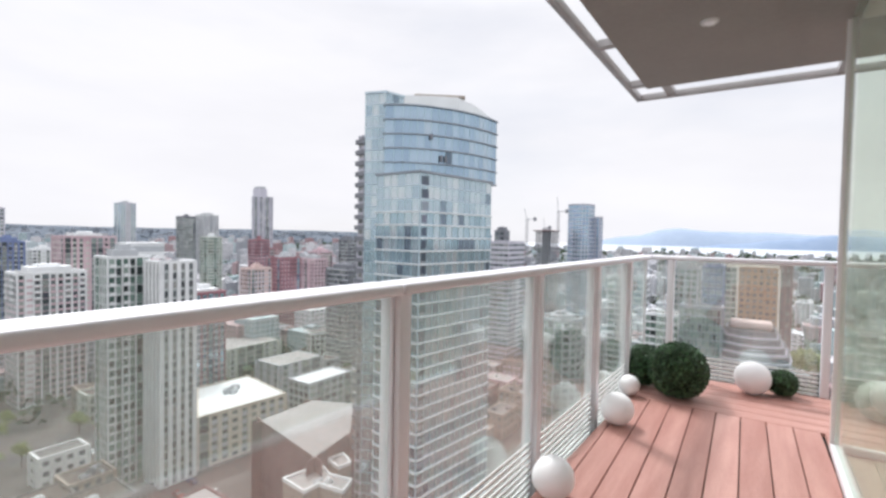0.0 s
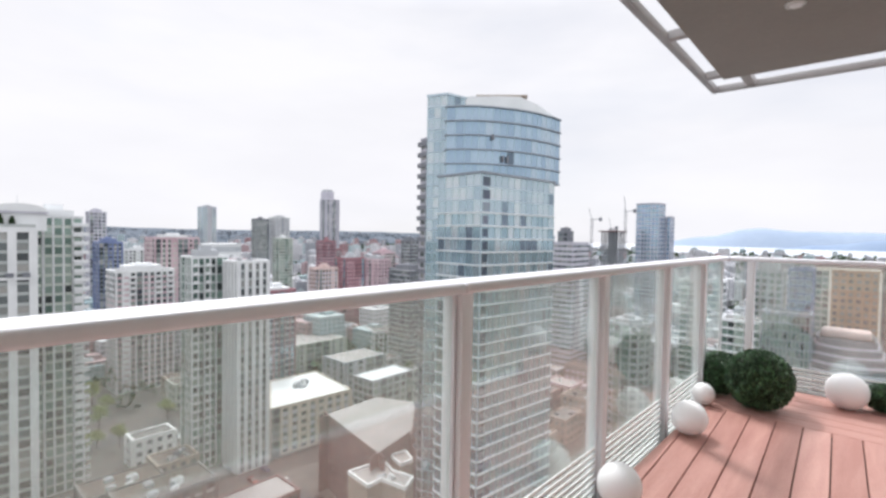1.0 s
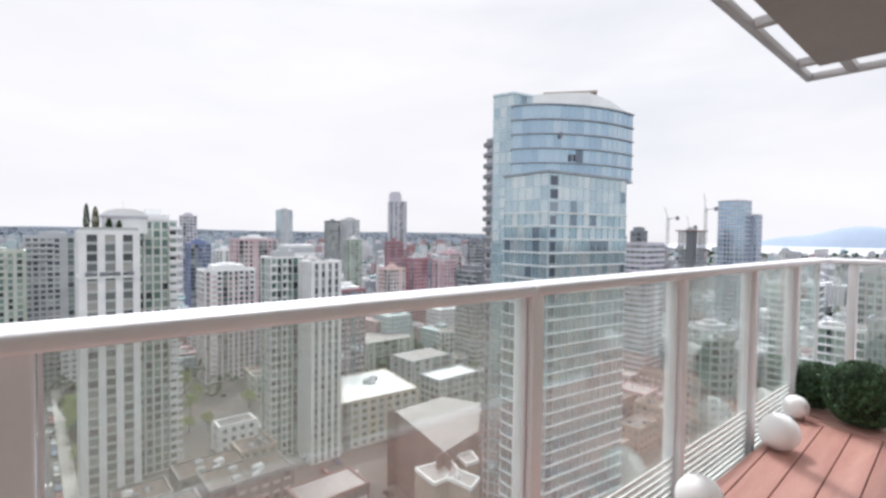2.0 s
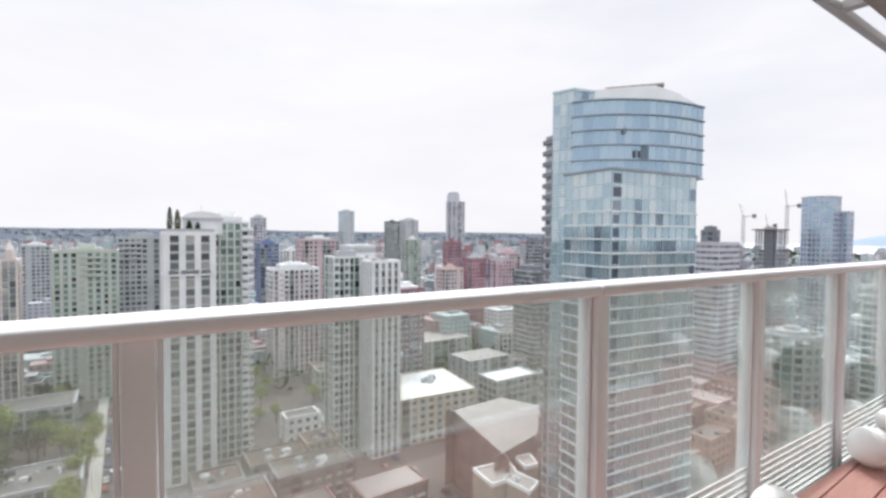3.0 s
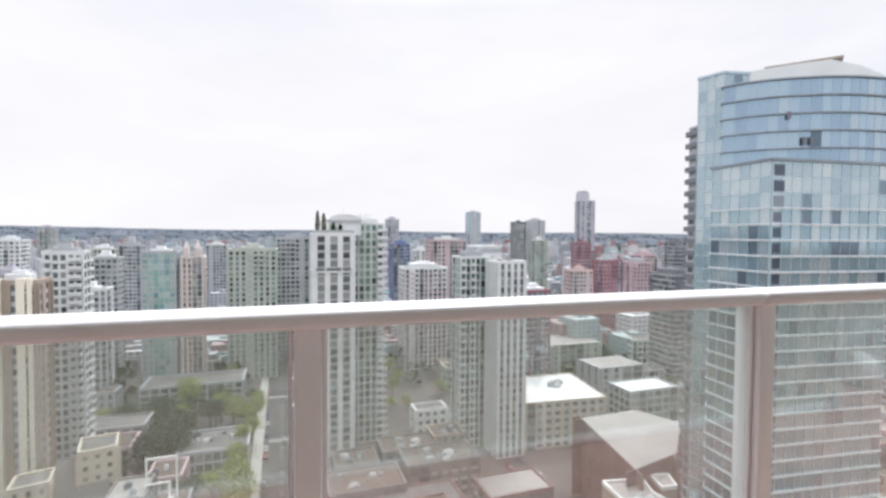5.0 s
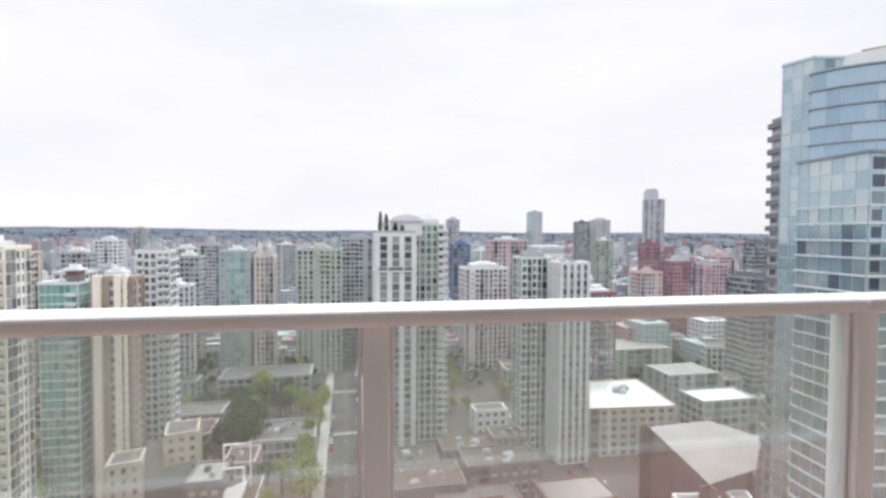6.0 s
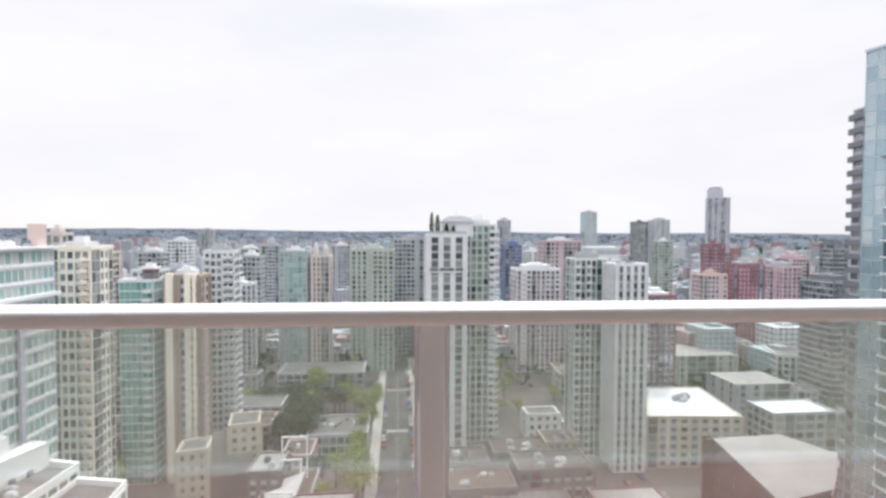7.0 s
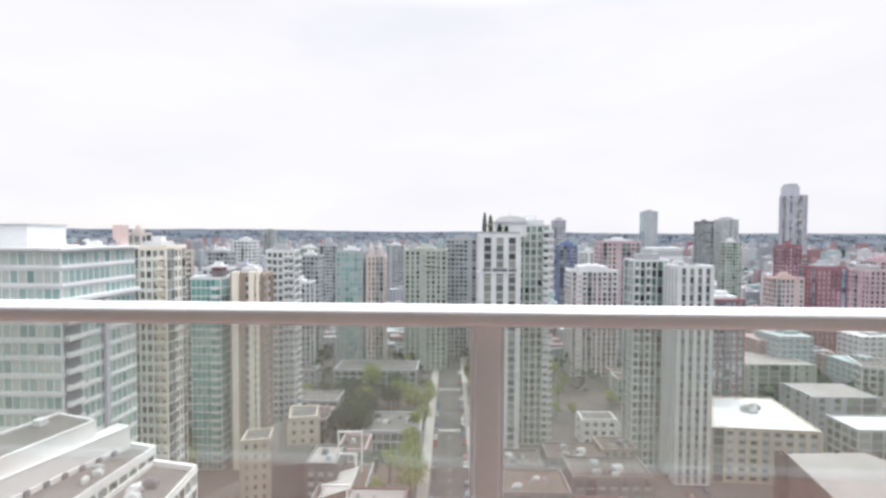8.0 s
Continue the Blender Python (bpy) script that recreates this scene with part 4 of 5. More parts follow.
for px, pw in ((-77.6, 2.3), (-71.6, 2.1), (-69.4, 1.2)):
    part("pier", local(Mesh().box(px - pw / 2, 169.3, GROUND, px + pw / 2, 170.95, -12.6), tuple(cr.location)), C_CREAM, cr, "tall cream pier")
bx = building("apartment_tower", "white tower with stacked balconies behind the cream one", rect(-71.5, 201.5, 11.4, 6), -6.5, C_WHITE, G_GREY, bay=2.4, near=90)
balconies(bx, (-69.6, 198.2), (-66.2, 198.2), (0, -1), 25, -81, 3.0, 1.5, C_WHITE)
gt = building("apartment_tower", "grey-green glass tower with a small pyramid roof", rect(-61.4, 293.7, 15.7, 13), -10, C_GREY, G_TEAL, bay=2.6, pier=0.7, band=C_PANEL)
pk = building("apartment_tower", "peach twin-columned tower with a pointed top", rect(-45.4, 291.5, 9.8, 9.6), -12.5, C_PEACH, G_GREY, bay=2.4, pier=1.1, proud=0.6, band=C_CORAL)
for px in (-48.2, -42.6):
    m = Mesh().prism(rect(px - pk.location.x, -4.4, 2.6, 2.6), 72.5, 77.5)
    k = len(m.v)
    c = rect(px - pk.location.x, -4.4, 2.6, 2.6)
    m.v += [(x, y, 77.5) for x, y in c] + [(px - pk.location.x, -4.4, 82)]
    m.f += [(k + i, k + (i + 1) % 4, k + 4) for i in range(4)]
    part("pinnacle", m, C_PEACH, pk)
building("apartment_tower", "sage green apartment tower with a flat roof", rect(-15.7, 309.6, 26.2, 21), -9.4, C_SAGE, G_GREEN, bay=3.2, pier=1.3, band=C_PANEL)
building("apartment_tower", "grey apartment tower beside a sage one", rect(9, 339.9, 23.5, 18.8), -2.8, C_GREY, G_GREY, bay=3.0)

# ---- the white towers ----
wt = building("white_tower", "white rendered tower with tall window strips", rect(18.8, 189.1, 14.0, 12.6), 0.4, C_WHITE, G_GREY, bay=4.6, pier=2.0, spandrel=0.9, proud=0.9, near=180, parapet=0.5, category="tower", vary=False, band=C_PANEL)
part("cornice", Mesh().prism(rect(0, 0, 16.2, 14.8), 71.2, 72.0), C_WHITE, wt)
part("cornice", Mesh().prism(rect(0, 0, 15.8, 14.4), 85.4, 86.4), C_WHITE, wt)
building("white_tower_wing", "white tower's wing with green glass and balconies", rect(33.6, 201, 12.6, 14.5), 4.9, C_WHITE, G_GREEN, bay=2.3, pier=0.5, spandrel=0.9, near=250, parapet=0.4, root=wt)
balconies(wt, (37.2, 193.6), (41.4, 193.6), (0, -1), 29, -82, 3.0, 1.4, C_WHITE)
part("antenna", Mesh().tube((4.4, 0, 92.4), (4.4, 0, 96.0), 0.09, 0.04, 6), C_GREY, wt, "thin roof antenna")
rt = part("arched_penthouse", Mesh().prism([(-1.7, -4), (10.6, -4), (10.6, 4), (-1.7, 4)], 85.4, 91.2), C_WHITE, wt)
arch = Mesh()
for i in range(13):
    a = math.pi * i / 12
    arch.v += [(4.45 - 6.5 * math.cos(a), -4.4, 91.15 + 2.3 * math.sin(a)), (4.45 - 6.5 * math.cos(a), 4.4, 91.15 + 2.3 * math.sin(a))]
arch.f = [(2 * i, 2 * i + 1, 2 * i + 3, 2 * i + 2) for i in range(12)] + [tuple(range(0, 26, 2)), tuple(reversed(range(1, 26, 2)))]
part("arched_roof", arch, C_WHITE, rt)
part("eaves_band", Mesh().prism([(-2.1, -4.4), (11.0, -4.4), (11.0, 4.4), (-2.1, 4.4)], 90.6, 91.1), C_LILAC, rt)
for k in range(4):
    part("planter", Mesh().box(-6.4 + 3.6 * k, -7.6, 72.0, -4.6 + 3.6 * k, -6.9, 73.2), C_DARK, wt, "dark planter on the ledge")
part("roof_rail", Mesh().box(-7.6, -7.0, 86.4, 7.6, -6.9, 87.3), C_PANEL, wt, "glass roof rail")
w2 = building("white_tower", "white tower with green glass bays", rect(74.1, 181.4, 12.6, 9.4), -8.3, C_WHITE, G_GREEN, bay=2.0, pier=0.45, spandrel=0.8, near=220, parapet=0.5, category="tower", band=C_PANEL)
roof_box(w2, 84.0, 190.5, 13, 7, 4.6, C_WHITE, z=-8.3)
building("white_tower_wing", "white tower wing with tall pale piers and dark windows", rect(83.6, 168.4, 10.9, 9.8), -9.6, C_WHITE, G_GREY, bay=2.75, pier=1.35, spandrel=0.9, proud=0.6, near=200, parapet=0.5, root=w2, vary=False, band=C_PANEL)
clutter(w2, rect(83.6, 168.4, 10, 8), -9.6, 8, 7, 0.8)
balconies(w2, (89.1, 165), (89.1, 172), (1, 0), 25, -82, 3.0, 1.0, C_WHITE)

# ---- middle distance ----
building("slim_tower", "slim lilac-grey tower far off", rect(114.4, 507.3, 12, 12), 15.8, C_LILAC, G_GREY, bay=3)
building("office_block", "deep blue clad tower", rect(101.4, 417.9, 14.3, 14.3), -8.6, C_BLUE, G_GREY, bay=3, pier=1.2)
building("apartment_tower", "pink brick apartment tower", rect(118.2, 340, 25.7, 18), -4.1, C_PINK, G_GREY, bay=3.2, pier=1.4)
building("apartment_block", "pale pink and white apartment block", rect(87.4, 297.4, 27.4, 16.5), -21.1, C_WHITE, G_GREY, bay=3.0, band=C_PINK)
building("apartment_tower", "square grey tower far off", rect(343.2, 832, 21.4, 21.4), 41.2, C_LILAC, G_PALE, bay=3.4)
building("apartment_tower", "dark and pale striped tower far off", rect(326.3, 619.3, 16.1, 16.1), 18.4, C_DARK, G_GREY, bay=3)
building("apartment_tower", "pale grey tower far off", rect(357.6, 624.9, 20.4, 20.4), 21.5, C_WHITE, G_GREY, bay=3)
building("apartment_tower", "pale green-grey apartment tower far off", rect(261.4, 449.5, 13.9, 13.9), -5.4, C_SAGE, G_GREEN, bay=3)
th = building("slim_tower", "tall slim pale tower with a stepped top", rect(370.5, 521.9, 18.5, 14.8), 44, C_LILAC, G_GREY, bay=2.6, pier=1.2)
part("upper_step", Mesh().prism(rect(-3.8, 0, 10.6, 13.5), 128.8, 139.5), C_LILAC, th)
part("upper_step", Mesh().prism(rect(-3.8, 0, 8, 11), 139.4, 142.0), C_GREY, th)
building("brick_building", "dark red brick tower", rect(258.2, 368.6, 11.6, 11.6), -6.6, C_RED, G_PALE, bay=3, pier=1.5, band=C_PINK)
building("brick_building", "broad red brick block", rect(232.5, 300.5, 17.5, 14), -18.3, C_RED, G_PALE, bay=3, pier=2.0, spandrel=1.8, band=C_PINK)
building("apartment_block", "pale rose-grey block before the brick towers", rect(206, 297, 16, 12), -25, C_CORAL, G_GREY, bay=2.6, pier=0.9, band=C_LILAC)
building("brick_building", "red brown brick block", rect(274.8, 317.6, 13.4, 20), -21.2, C_PINK, G_GREY, bay=3, pier=1.5)
building("brick_building", "red brick block with white trim behind the white tower", rect(122, 216, 14, 12), -27.5, C_RED, G_PALE, bay=3, pier=0.8)
building("office_block", "dark glass office tower", rect(296.2, 297.8, 10.2, 10.2), -4.5, C_DARK, G_GREY, bay=2.4)
building("office_block", "dark low office block with white roof edge", rect(210.2, 214.1, 11.4, 18), -20.9, C_DARK, G_GREY, bay=2.4, slab_out=0.6, ledge=C_WHITE)
building("office_block", "small dark plant tower behind the glass tower", rect(294.6, 148.7, 7, 7), 4.4, C_DARK, G_GREY)
building("office_block", "grey slab block with horizontal window bands", rect(269.2, 132.3, 21.4, 12.9), -2.7, C_LILAC, G_GREY, pier=0.2, spandrel=1.6, vary=False)
rtw = building("apartment_tower", "pale blue-grey tower with rounded corners", [(352, 112), (356, 108.2), (366, 107), (371.5, 111), (372.5, 118), (368, 123), (356, 123.5), (352.5, 119)], 25.6, C_LILAC, G_BLUE, bay=2.6, pier=0.3, spandrel=0.6, vary=False)
building("apartment_tower", "side wing of the pale blue-grey tower", rect(371, 107.2, 8, 8), 16.5, C_LILAC, G_BLUE, bay=2.6, spandrel=0.6, root=rtw, vary=False)

con = thing("construction_tower", (390.6, 154.5, GROUND), "unfinished concrete tower frame under construction", "building")
for k in range(30):
    part("floor_plate", Mesh().prism(rect(0, 0, 15, 15), k * 3.1, k * 3.1 + 0.3), C_GREY, con)
for x in (-6.5, -2, 2, 6.5):
    for y in (-6.5, 6.5):
        part("column", Mesh().prism(rect(x, y, 0.8, 0.8), 0, 91.5), C_DARK, con)
part("core_wall", Mesh().prism(rect(0, 0, 6, 6), 0, 93.5), C_GREY, con)
part("formwork", Mesh().prism(rect(0, 0, 17.5, 17.5), 91.0, 91.9), C_BROWN, con)


def crane(x, y, top, reach, turn, lean):
    ob = thing("tower_crane", (x, y, GROUND), "thin luffing tower crane over the construction site", "crane", "cranes")
    h = top - GROUND
    mast = Mesh()
    for sx in (-0.8, 0.8):
        for sy in (-0.8, 0.8):
            mast.tube((sx, sy, 0), (sx, sy, h), 0.13, 0.13, 4)
    for k in range(int(h / 4)):
        mast.tube((-0.8, -0.8, k * 4), (0.8, 0.8, k * 4 + 4), 0.07, 0.07, 4)
        mast.tube((0.8, -0.8, k * 4), (-0.8, 0.8, k * 4 + 4), 0.07, 0.07, 4)
    part("mast", mast, C_DARK, ob)
    c, s = math.cos(radians(turn)), math.sin(radians(turn))
    cl, sl = math.cos(radians(lean)), math.sin(radians(lean))
    tip = (c * reach * cl, s * reach * cl, h + reach * sl)
    jib = Mesh().tube((0, 0, h - 1), tip, 0.24, 0.14, 4).tube((0, 0, h + 5), tip, 0.06, 0.06, 4)
    part("jib", jib, C_DARK, ob)
    part("counter_jib", Mesh().tube((0, 0, h - 1), (-c * 7, -s * 7, h), 0.25, 0.25, 4).box(-c * 7 - 1, -s * 7 - 1, h - 2, -c * 7 + 1, -s * 7 + 1, h + 1), C_DARK, ob)


crane(384, 170, 17, 9, 130, 70)
crane(396, 146.5, 24, 12, 110, 82)
crane(405, 162, 10, 9, 60, 70)

# ---- blocks seen through the end panels ----
drum = [(197.8 + 8.2 * math.cos(2 * math.pi * k / 16), 70.5 + 8.2 * math.sin(2 * math.pi * k / 16)) for k in range(16)]
building("round_building", "round grey tower with a flat roof", drum, -33.6, C_GREY, G_GREEN, bay=3.2, near=100)
s1 = building("apartment_tower", "tower with white balcony bands", rect(252, 55.5, 14, 16), -18.5, C_WHITE, G_GREEN, pier=0.2, spandrel=1.0, slab_out=1.0, vary=False)
s2 = building("apartment_tower", "lower tower with white balcony bands", rect(227.3, 35.2, 12, 13.6), -31.5, C_WHITE, G_GREEN, pier=0.2, spandrel=1.0, slab_out=1.0, near=100, vary=False)
building("office_block", "dark blue-grey glass office tower", rect(245, 17.3, 14, 7.4), -10.8, C_BLUE, G_BLUE, bay=2.2, pier=0.3, spandrel=0.6, vary=False)
building("office_block", "tall grey slab block with a flat roof", rect(268, 31, 14, 11), -13, C_GREY, G_GREEN, bay=2.6, pier=0.6)
building("office_block", "teal grey office block with close upright ribs", rect(219, 19.6, 10, 14.2), -26, C_SLABEDGE, G_GREEN, bay=1.35, pier=0.30, spandrel=0.5, proud=0.35, near=60, vary=False)
och = building("brick_building", "ochre brick tower with brown flanks and stacked bays", rect(302, 1.6, 24, 28.4), -11.5, C_BROWN, G_GREY, bay=2.6, pier=1.1, spandrel=0.9, proud=0.5, near=60, vary=False)
building("", "", rect(288.5, 1.0, 3.6, 16.4), -12.5, C_ORANGE, G_GREY, bay=2.7, pier=1.3, spandrel=1.5, proud=0.6, near=60, root=och, vary=False, slab_out=0.9, ledge=C_ORANGE, slab_h=0.5)
building("", "", rect(288.7, 12.7, 3, 5.6), -12.5, C_SAGE, G_GREEN, bay=2.7, pier=0.5, spandrel=0.9, root=och, vary=False)
part("crown_beam", local(Mesh().box(286.2, -7.6, -12.6, 287.4, 16.0, -11.0), tuple(och.location)), C_CREAM, och, "pale beam across the top")
for y in (9.8, -7.6):
    part("pale_pier", local(Mesh().box(286.0, y - 0.5, GROUND, 287.2, y + 0.5, -12.6), tuple(och.location)), C_CREAM, och, "pale upright pier")
terr = thing("terraced_building", (250, 2.9, GROUND), "low faceted building with white terrace bands", "building")
for k in range(9):
    grow = 1.0 - max(0, k - 5) * 0.11
    ring = [(grow * x, grow * y) for x, y in ((-12, -14.2), (-2, -15), (14, -15), (14, 15), (-2, 15), (-12, 13.4), (-17, 6), (-18.5, -1), (-16, -8))]
    z = 20 + k * 3.1
    part("terrace_band", Mesh().prism(ring, z, z + 0.8), C_LILAC, terr, "pale terrace band")
    part("glass_band", Mesh().prism([(x * 0.92, y * 0.95) for x, y in ring], z + 0.8, z + 3.1), C_DARK, terr)
part("podium", Mesh().prism(rect(0, 0, 34, 30), 0, 20), C_GREY, terr)
part("roof", Mesh().prism([(x * 0.6, y * 0.6) for x, y in ((-12, -14.2), (14, -14), (14, 14), (-12, 13.4))], 47.9, 49.3), C_ROOF, terr)
part("roof_block", bevelled(Mesh().prism([(-8, -7.5), (3, -7.5), (3, 7.5), (-8, 7.5)], 48.5, 51.2), "roof_block", C_CORAL, 0.4, 1), C_CORAL, terr, "pale pink roof block")

# ---- low buildings below ----
wr = building("low_building", "low building with a broad white membrane roof", [(92, 166), (127, 163), (132, 196), (109, 197)], -66, C_BEIGE, G_GREY, bay=4, pier=1.6, spandrel=1.8, near=40, roof=C_WHITE, parapet=0.4)
clutter(wr, rect(117, 182, 12, 12), -66, 5, 7, 1.2)
sm = building("small_block", "small white block with square dark windows", rect(61.1, 197, 13.4, 8), -74.4, C_BRIGHT, G_DARKBAY, fh=3.5, bay=3.2, pier=1.7, spandrel=1.9, near=40, parapet=0.5, vary=False)
ar = building("hall", "low hall with red-brown walls and a curved tan roof", [(88, 100), (105, 104), (123, 120), (117, 134), (95, 133)], -60, C_BROWN, G_GREY, bay=8, pier=7.8, spandrel=2.4, parapet=0.0, roof=C_TAN, vary=False)
dome = Mesh()
pl = [(88, 100), (105, 104), (123, 120), (117, 134), (95, 133)]
ax, ay = sum(p[0] for p in pl) / 5, sum(p[1] for p in pl) / 5
fine = []
for i in range(5):
    a, b = Vector(pl[i]), Vector(pl[(i + 1) % 5])
    fine += [a.lerp(b, k / 6) for k in range(6)]
for j, s in enumerate((1.03, 0.8, 0.55, 0.28)):
    dome.v += [(ax + (p.x - ax) * s - ar.location.x, ay + (p.y - ay) * s - ar.location.y, 25.0 + (0, 0.9, 1.6, 2.0)[j]) for p in fine]
nf = len(fine)
for j in range(3):
    dome.f += [(j * nf + i, j * nf + (i + 1) % nf, (j + 1) * nf + (i + 1) % nf, (j + 1) * nf + i) for i in range(nf)]
dome.f.append(tuple(3 * nf + i for i in range(nf)))
part("curved_roof", dome, C_TAN, ar, "curved tan membrane roof", True)


def edged_roof(poly, z, label):
    """A low block whose flat roof is framed by a thin white upstand."""
    cx, cy = sum(p[0] for p in poly) / len(poly), sum(p[1] for p in poly) / len(poly)
    ob = thing("low_building", (cx, cy, GROUND), label, "building")
    part("body", Mesh().prism([(x - cx, y - cy) for x, y in poly], 0, z - GROUND), C_TAUPE, ob)
    part("roof", Mesh().prism([(x - cx, y - cy) for x, y in poly], z - GROUND, z - GROUND + 0.05), C_TAN, ob, "grey-tan flat roof")
    for (x0, y0), (x1, y1) in zip(poly, poly[1:] + poly[:1]):
        u = Vector((x1 - x0, y1 - y0)).normalized()
        part("upstand", Mesh().beam((x0 - cx, y0 - cy), (x1 - cx, y1 - cy), (u.y, -u.x), z - GROUND - 0.3, z - GROUND + 0.7, -0.3, 0.15), C_BRIGHT, ob, "white roof edge")
    return ob


lf2 = edged_roof([(79.7, 102.8), (78.7, 93.3), (83.4, 93.2), (84.4, 85.4), (89.8, 87.7), (88.5, 94.5), (90.9, 100.7)], -64, "L-shaped flat roof edged in white")
clutter(lf2, [(82.0, 90.9), (87.0, 95.9)], -64, 13, 4, 0.8)
lf3 = edged_roof([(94.0, 101.5), (92.4, 95.4), (96.7, 94.9), (99.3, 100.6)], -64, "small square flat roof edged in white")
building("low_building", "low brown brick block beside the street", rect(66, 127, 20, 12), -74, C_BROWN, G_GREY, bay=4, roof=C_TAN, parapet=0.5)
building("low_building", "low brown brick block with grey roof", rect(38, 131, 24, 14), -76, C_BROWN, G_GREY, bay=4, parapet=0.5)
building("parkade", "white multi-storey parking block with open decks", [(205, 238), (240, 226), (248, 246), (214, 258)], -64, C_WHITE, G_GREY, fh=3.3, bay=3.2, pier=0.6, spandrel=1.2, near=60)
building("hall", "grey hall with a pale rounded roof", rect(165, 208, 26, 18), -66, C_GREY, G_GREY, bay=6, pier=4, roof=C_TAN, parapet=0.2)
building("hall", "pale green-grey shed roof", rect(172, 262, 34, 26), -66, C_SAGE, G_GREY, bay=6, pier=4, roof=C_TAN, parapet=0.2)
building("low_building", "long low block with white roof units", rect(158, 176, 26, 14), -68, C_GREY, G_GREY, bay=4, roof=C_WHITE, parapet=0.6)

na = building("near_low_rise", "white stepped low-rise with penthouse walls and a grey terrace", [(-76, 60), (-62.5, 60), (-60.3, 94.5), (-65.9, 96)], -43.2, C_BRIGHT, G_GREEN, bay=2.4, pier=0.4, near=120, parapet=1.0, slab_out=0.3, vary=False)


def walled_roof(poly, low, high, label, sheet=C_ROOF):
    """A plain white storey with a dark flat roof inside a thin upstand."""
    ob = part("penthouse", local(Mesh().prism(poly, low, high - 0.45), tuple(na.location)), C_BRIGHT, na, label)
    cx, cy = sum(p[0] for p in poly) / len(poly), sum(p[1] for p in poly) / len(poly)
    part("roof_sheet", local(Mesh().prism([(cx + (x - cx) * 0.97, cy + (y - cy) * 0.985) for x, y in poly], high - 0.46, high - 0.38), tuple(na.location)), sheet, ob, "flat roof sheet")
    for (x0, y0), (x1, y1) in zip(poly, poly[1:] + poly[:1]):
        u = Vector((x1 - x0, y1 - y0)).normalized()
        part("upstand", local(Mesh().beam((x0, y0), (x1, y1), (u.y, -u.x), high - 0.46, high, -0.35, 0.05), tuple(na.location)), C_BRIGHT, ob)
    return ob


high_part = walled_roof([(-76.5, 60), (-69.4, 91), (-79.8, 94.4), (-88, 60)], GROUND + 25, -35.4, "tall plain white penthouse wall")
walled_roof([(-76.3, 61), (-65.95, 95.7), (-69.3, 96.6), (-76.9, 64)], -44, -38.5, "white penthouse wall along the terrace", C_BRIGHT)
for k in range(8):
    f = 0.3 + 0.085 * k
    x, y = -76.3 + 10.35 * f, 61 + 34.7 * f
    part("wall_vent", local(Mesh().box(x + 0.1, y - 0.5, -43.2, x + 0.55, y + 0.5, -42.2), tuple(na.location)), C_DARK, na, "dark low opening in the white wall")
part("stair_hatch", local(Mesh().box(-79.5, 88, -35.9, -77.9, 90, -34.6), tuple(na.location)), C_WHITE, high_part)
nb = building("near_low_rise", "white low-rise with balcony bands and a grey flat roof", [(-59.9, 60), (-47.5, 60), (-50.2, 91.5), (-59.7, 93.6)], -45.6, C_BRIGHT, G_GREEN, bay=2.4, pier=0.35, spandrel=0.9, near=200, parapet=1.0, slab_out=0.5, vary=False)
balconies(nb, (-58.5, 93.5), (-51.5, 92.0), (0.1, 1), 8, -75, 3.3, 1.2, C_WHITE)
clutter(nb, rect(-55, 82, 7, 14), -45.6, 17, 7)
clutter(na, rect(-64.5, 86, 3, 12), -43.2, 29, 3, 0.7)
fb = building("low_rise", "beige courtyard low-rise with square windows and a dark lean-to roof", [(-66, 148), (-58.3, 150), (-60.0, 158), (-67.5, 156)], -65.2, C_BEIGE, G_GREY, bay=2.6, pier=1.7, spandrel=1.7, near=60, parapet=0.7, vary=False)
building("", "", [(-53.5, 156), (-45.2, 158), (-47.5, 168), (-56, 166)], -60.8, C_BEIGE, G_GREY, bay=2.6, pier=1.7, spandrel=1.7, near=60, parapet=0.7, root=fb, vary=False)
slope_m = Mesh()
slope_m.v = [(-58.5, 150, -74), (-45.5, 153, -74), (-48, 163, -63.5), (-60, 159, -63.5), (-58.5, 150, GROUND), (-45.5, 153, GROUND), (-48, 163, GROUND), (-60, 159, GROUND)]
slope_m.f = [(0, 1, 2, 3), (5, 4, 7, 6), (4, 5, 1, 0), (5, 6, 2, 1), (6, 7, 3, 2), (7, 4, 0, 3)]
part("lean_to_roof", local(slope_m, tuple(fb.location)), C_SLATE, fb, "sloping dark roof between the wings")
pod = building("podium_block", "grey podium with a planted flat roof and dark openings", rect(-23.5, 196, 23, 20), -77.5, C_GREY, G_GREY, fh=3.7, bay=3.0, pier=0.5, spandrel=1.1, near=40, parapet=0.8, vary=False)
clutter(pod, rect(-23.5, 198, 22, 14), -77.5, 41, 9)
building("low_rise", "pale flat-roofed low-rise behind trees", rect(-60, 214, 20, 14), -73, C_GREY, G_GREY, bay=4, parapet=0.6)
building("low_rise", "long grey low-rise far down the street", rect(-40, 262, 44, 20), -72, C_GREY, G_GREY, bay=4, parapet=0.6)
wf = thing("white_steel_frame", (-33, 150, GROUND), "open white steel pavilion frames over a ribbed roof", "frame")
part("base_block", Mesh().prism(rect(0, -7, 15, 30), 0, 9), C_GREY, wf)
part("roof_sheet", Mesh().prism(rect(0, -7, 14, 29), 9, 9.15), C_TAR, wf, "dark flat roof")
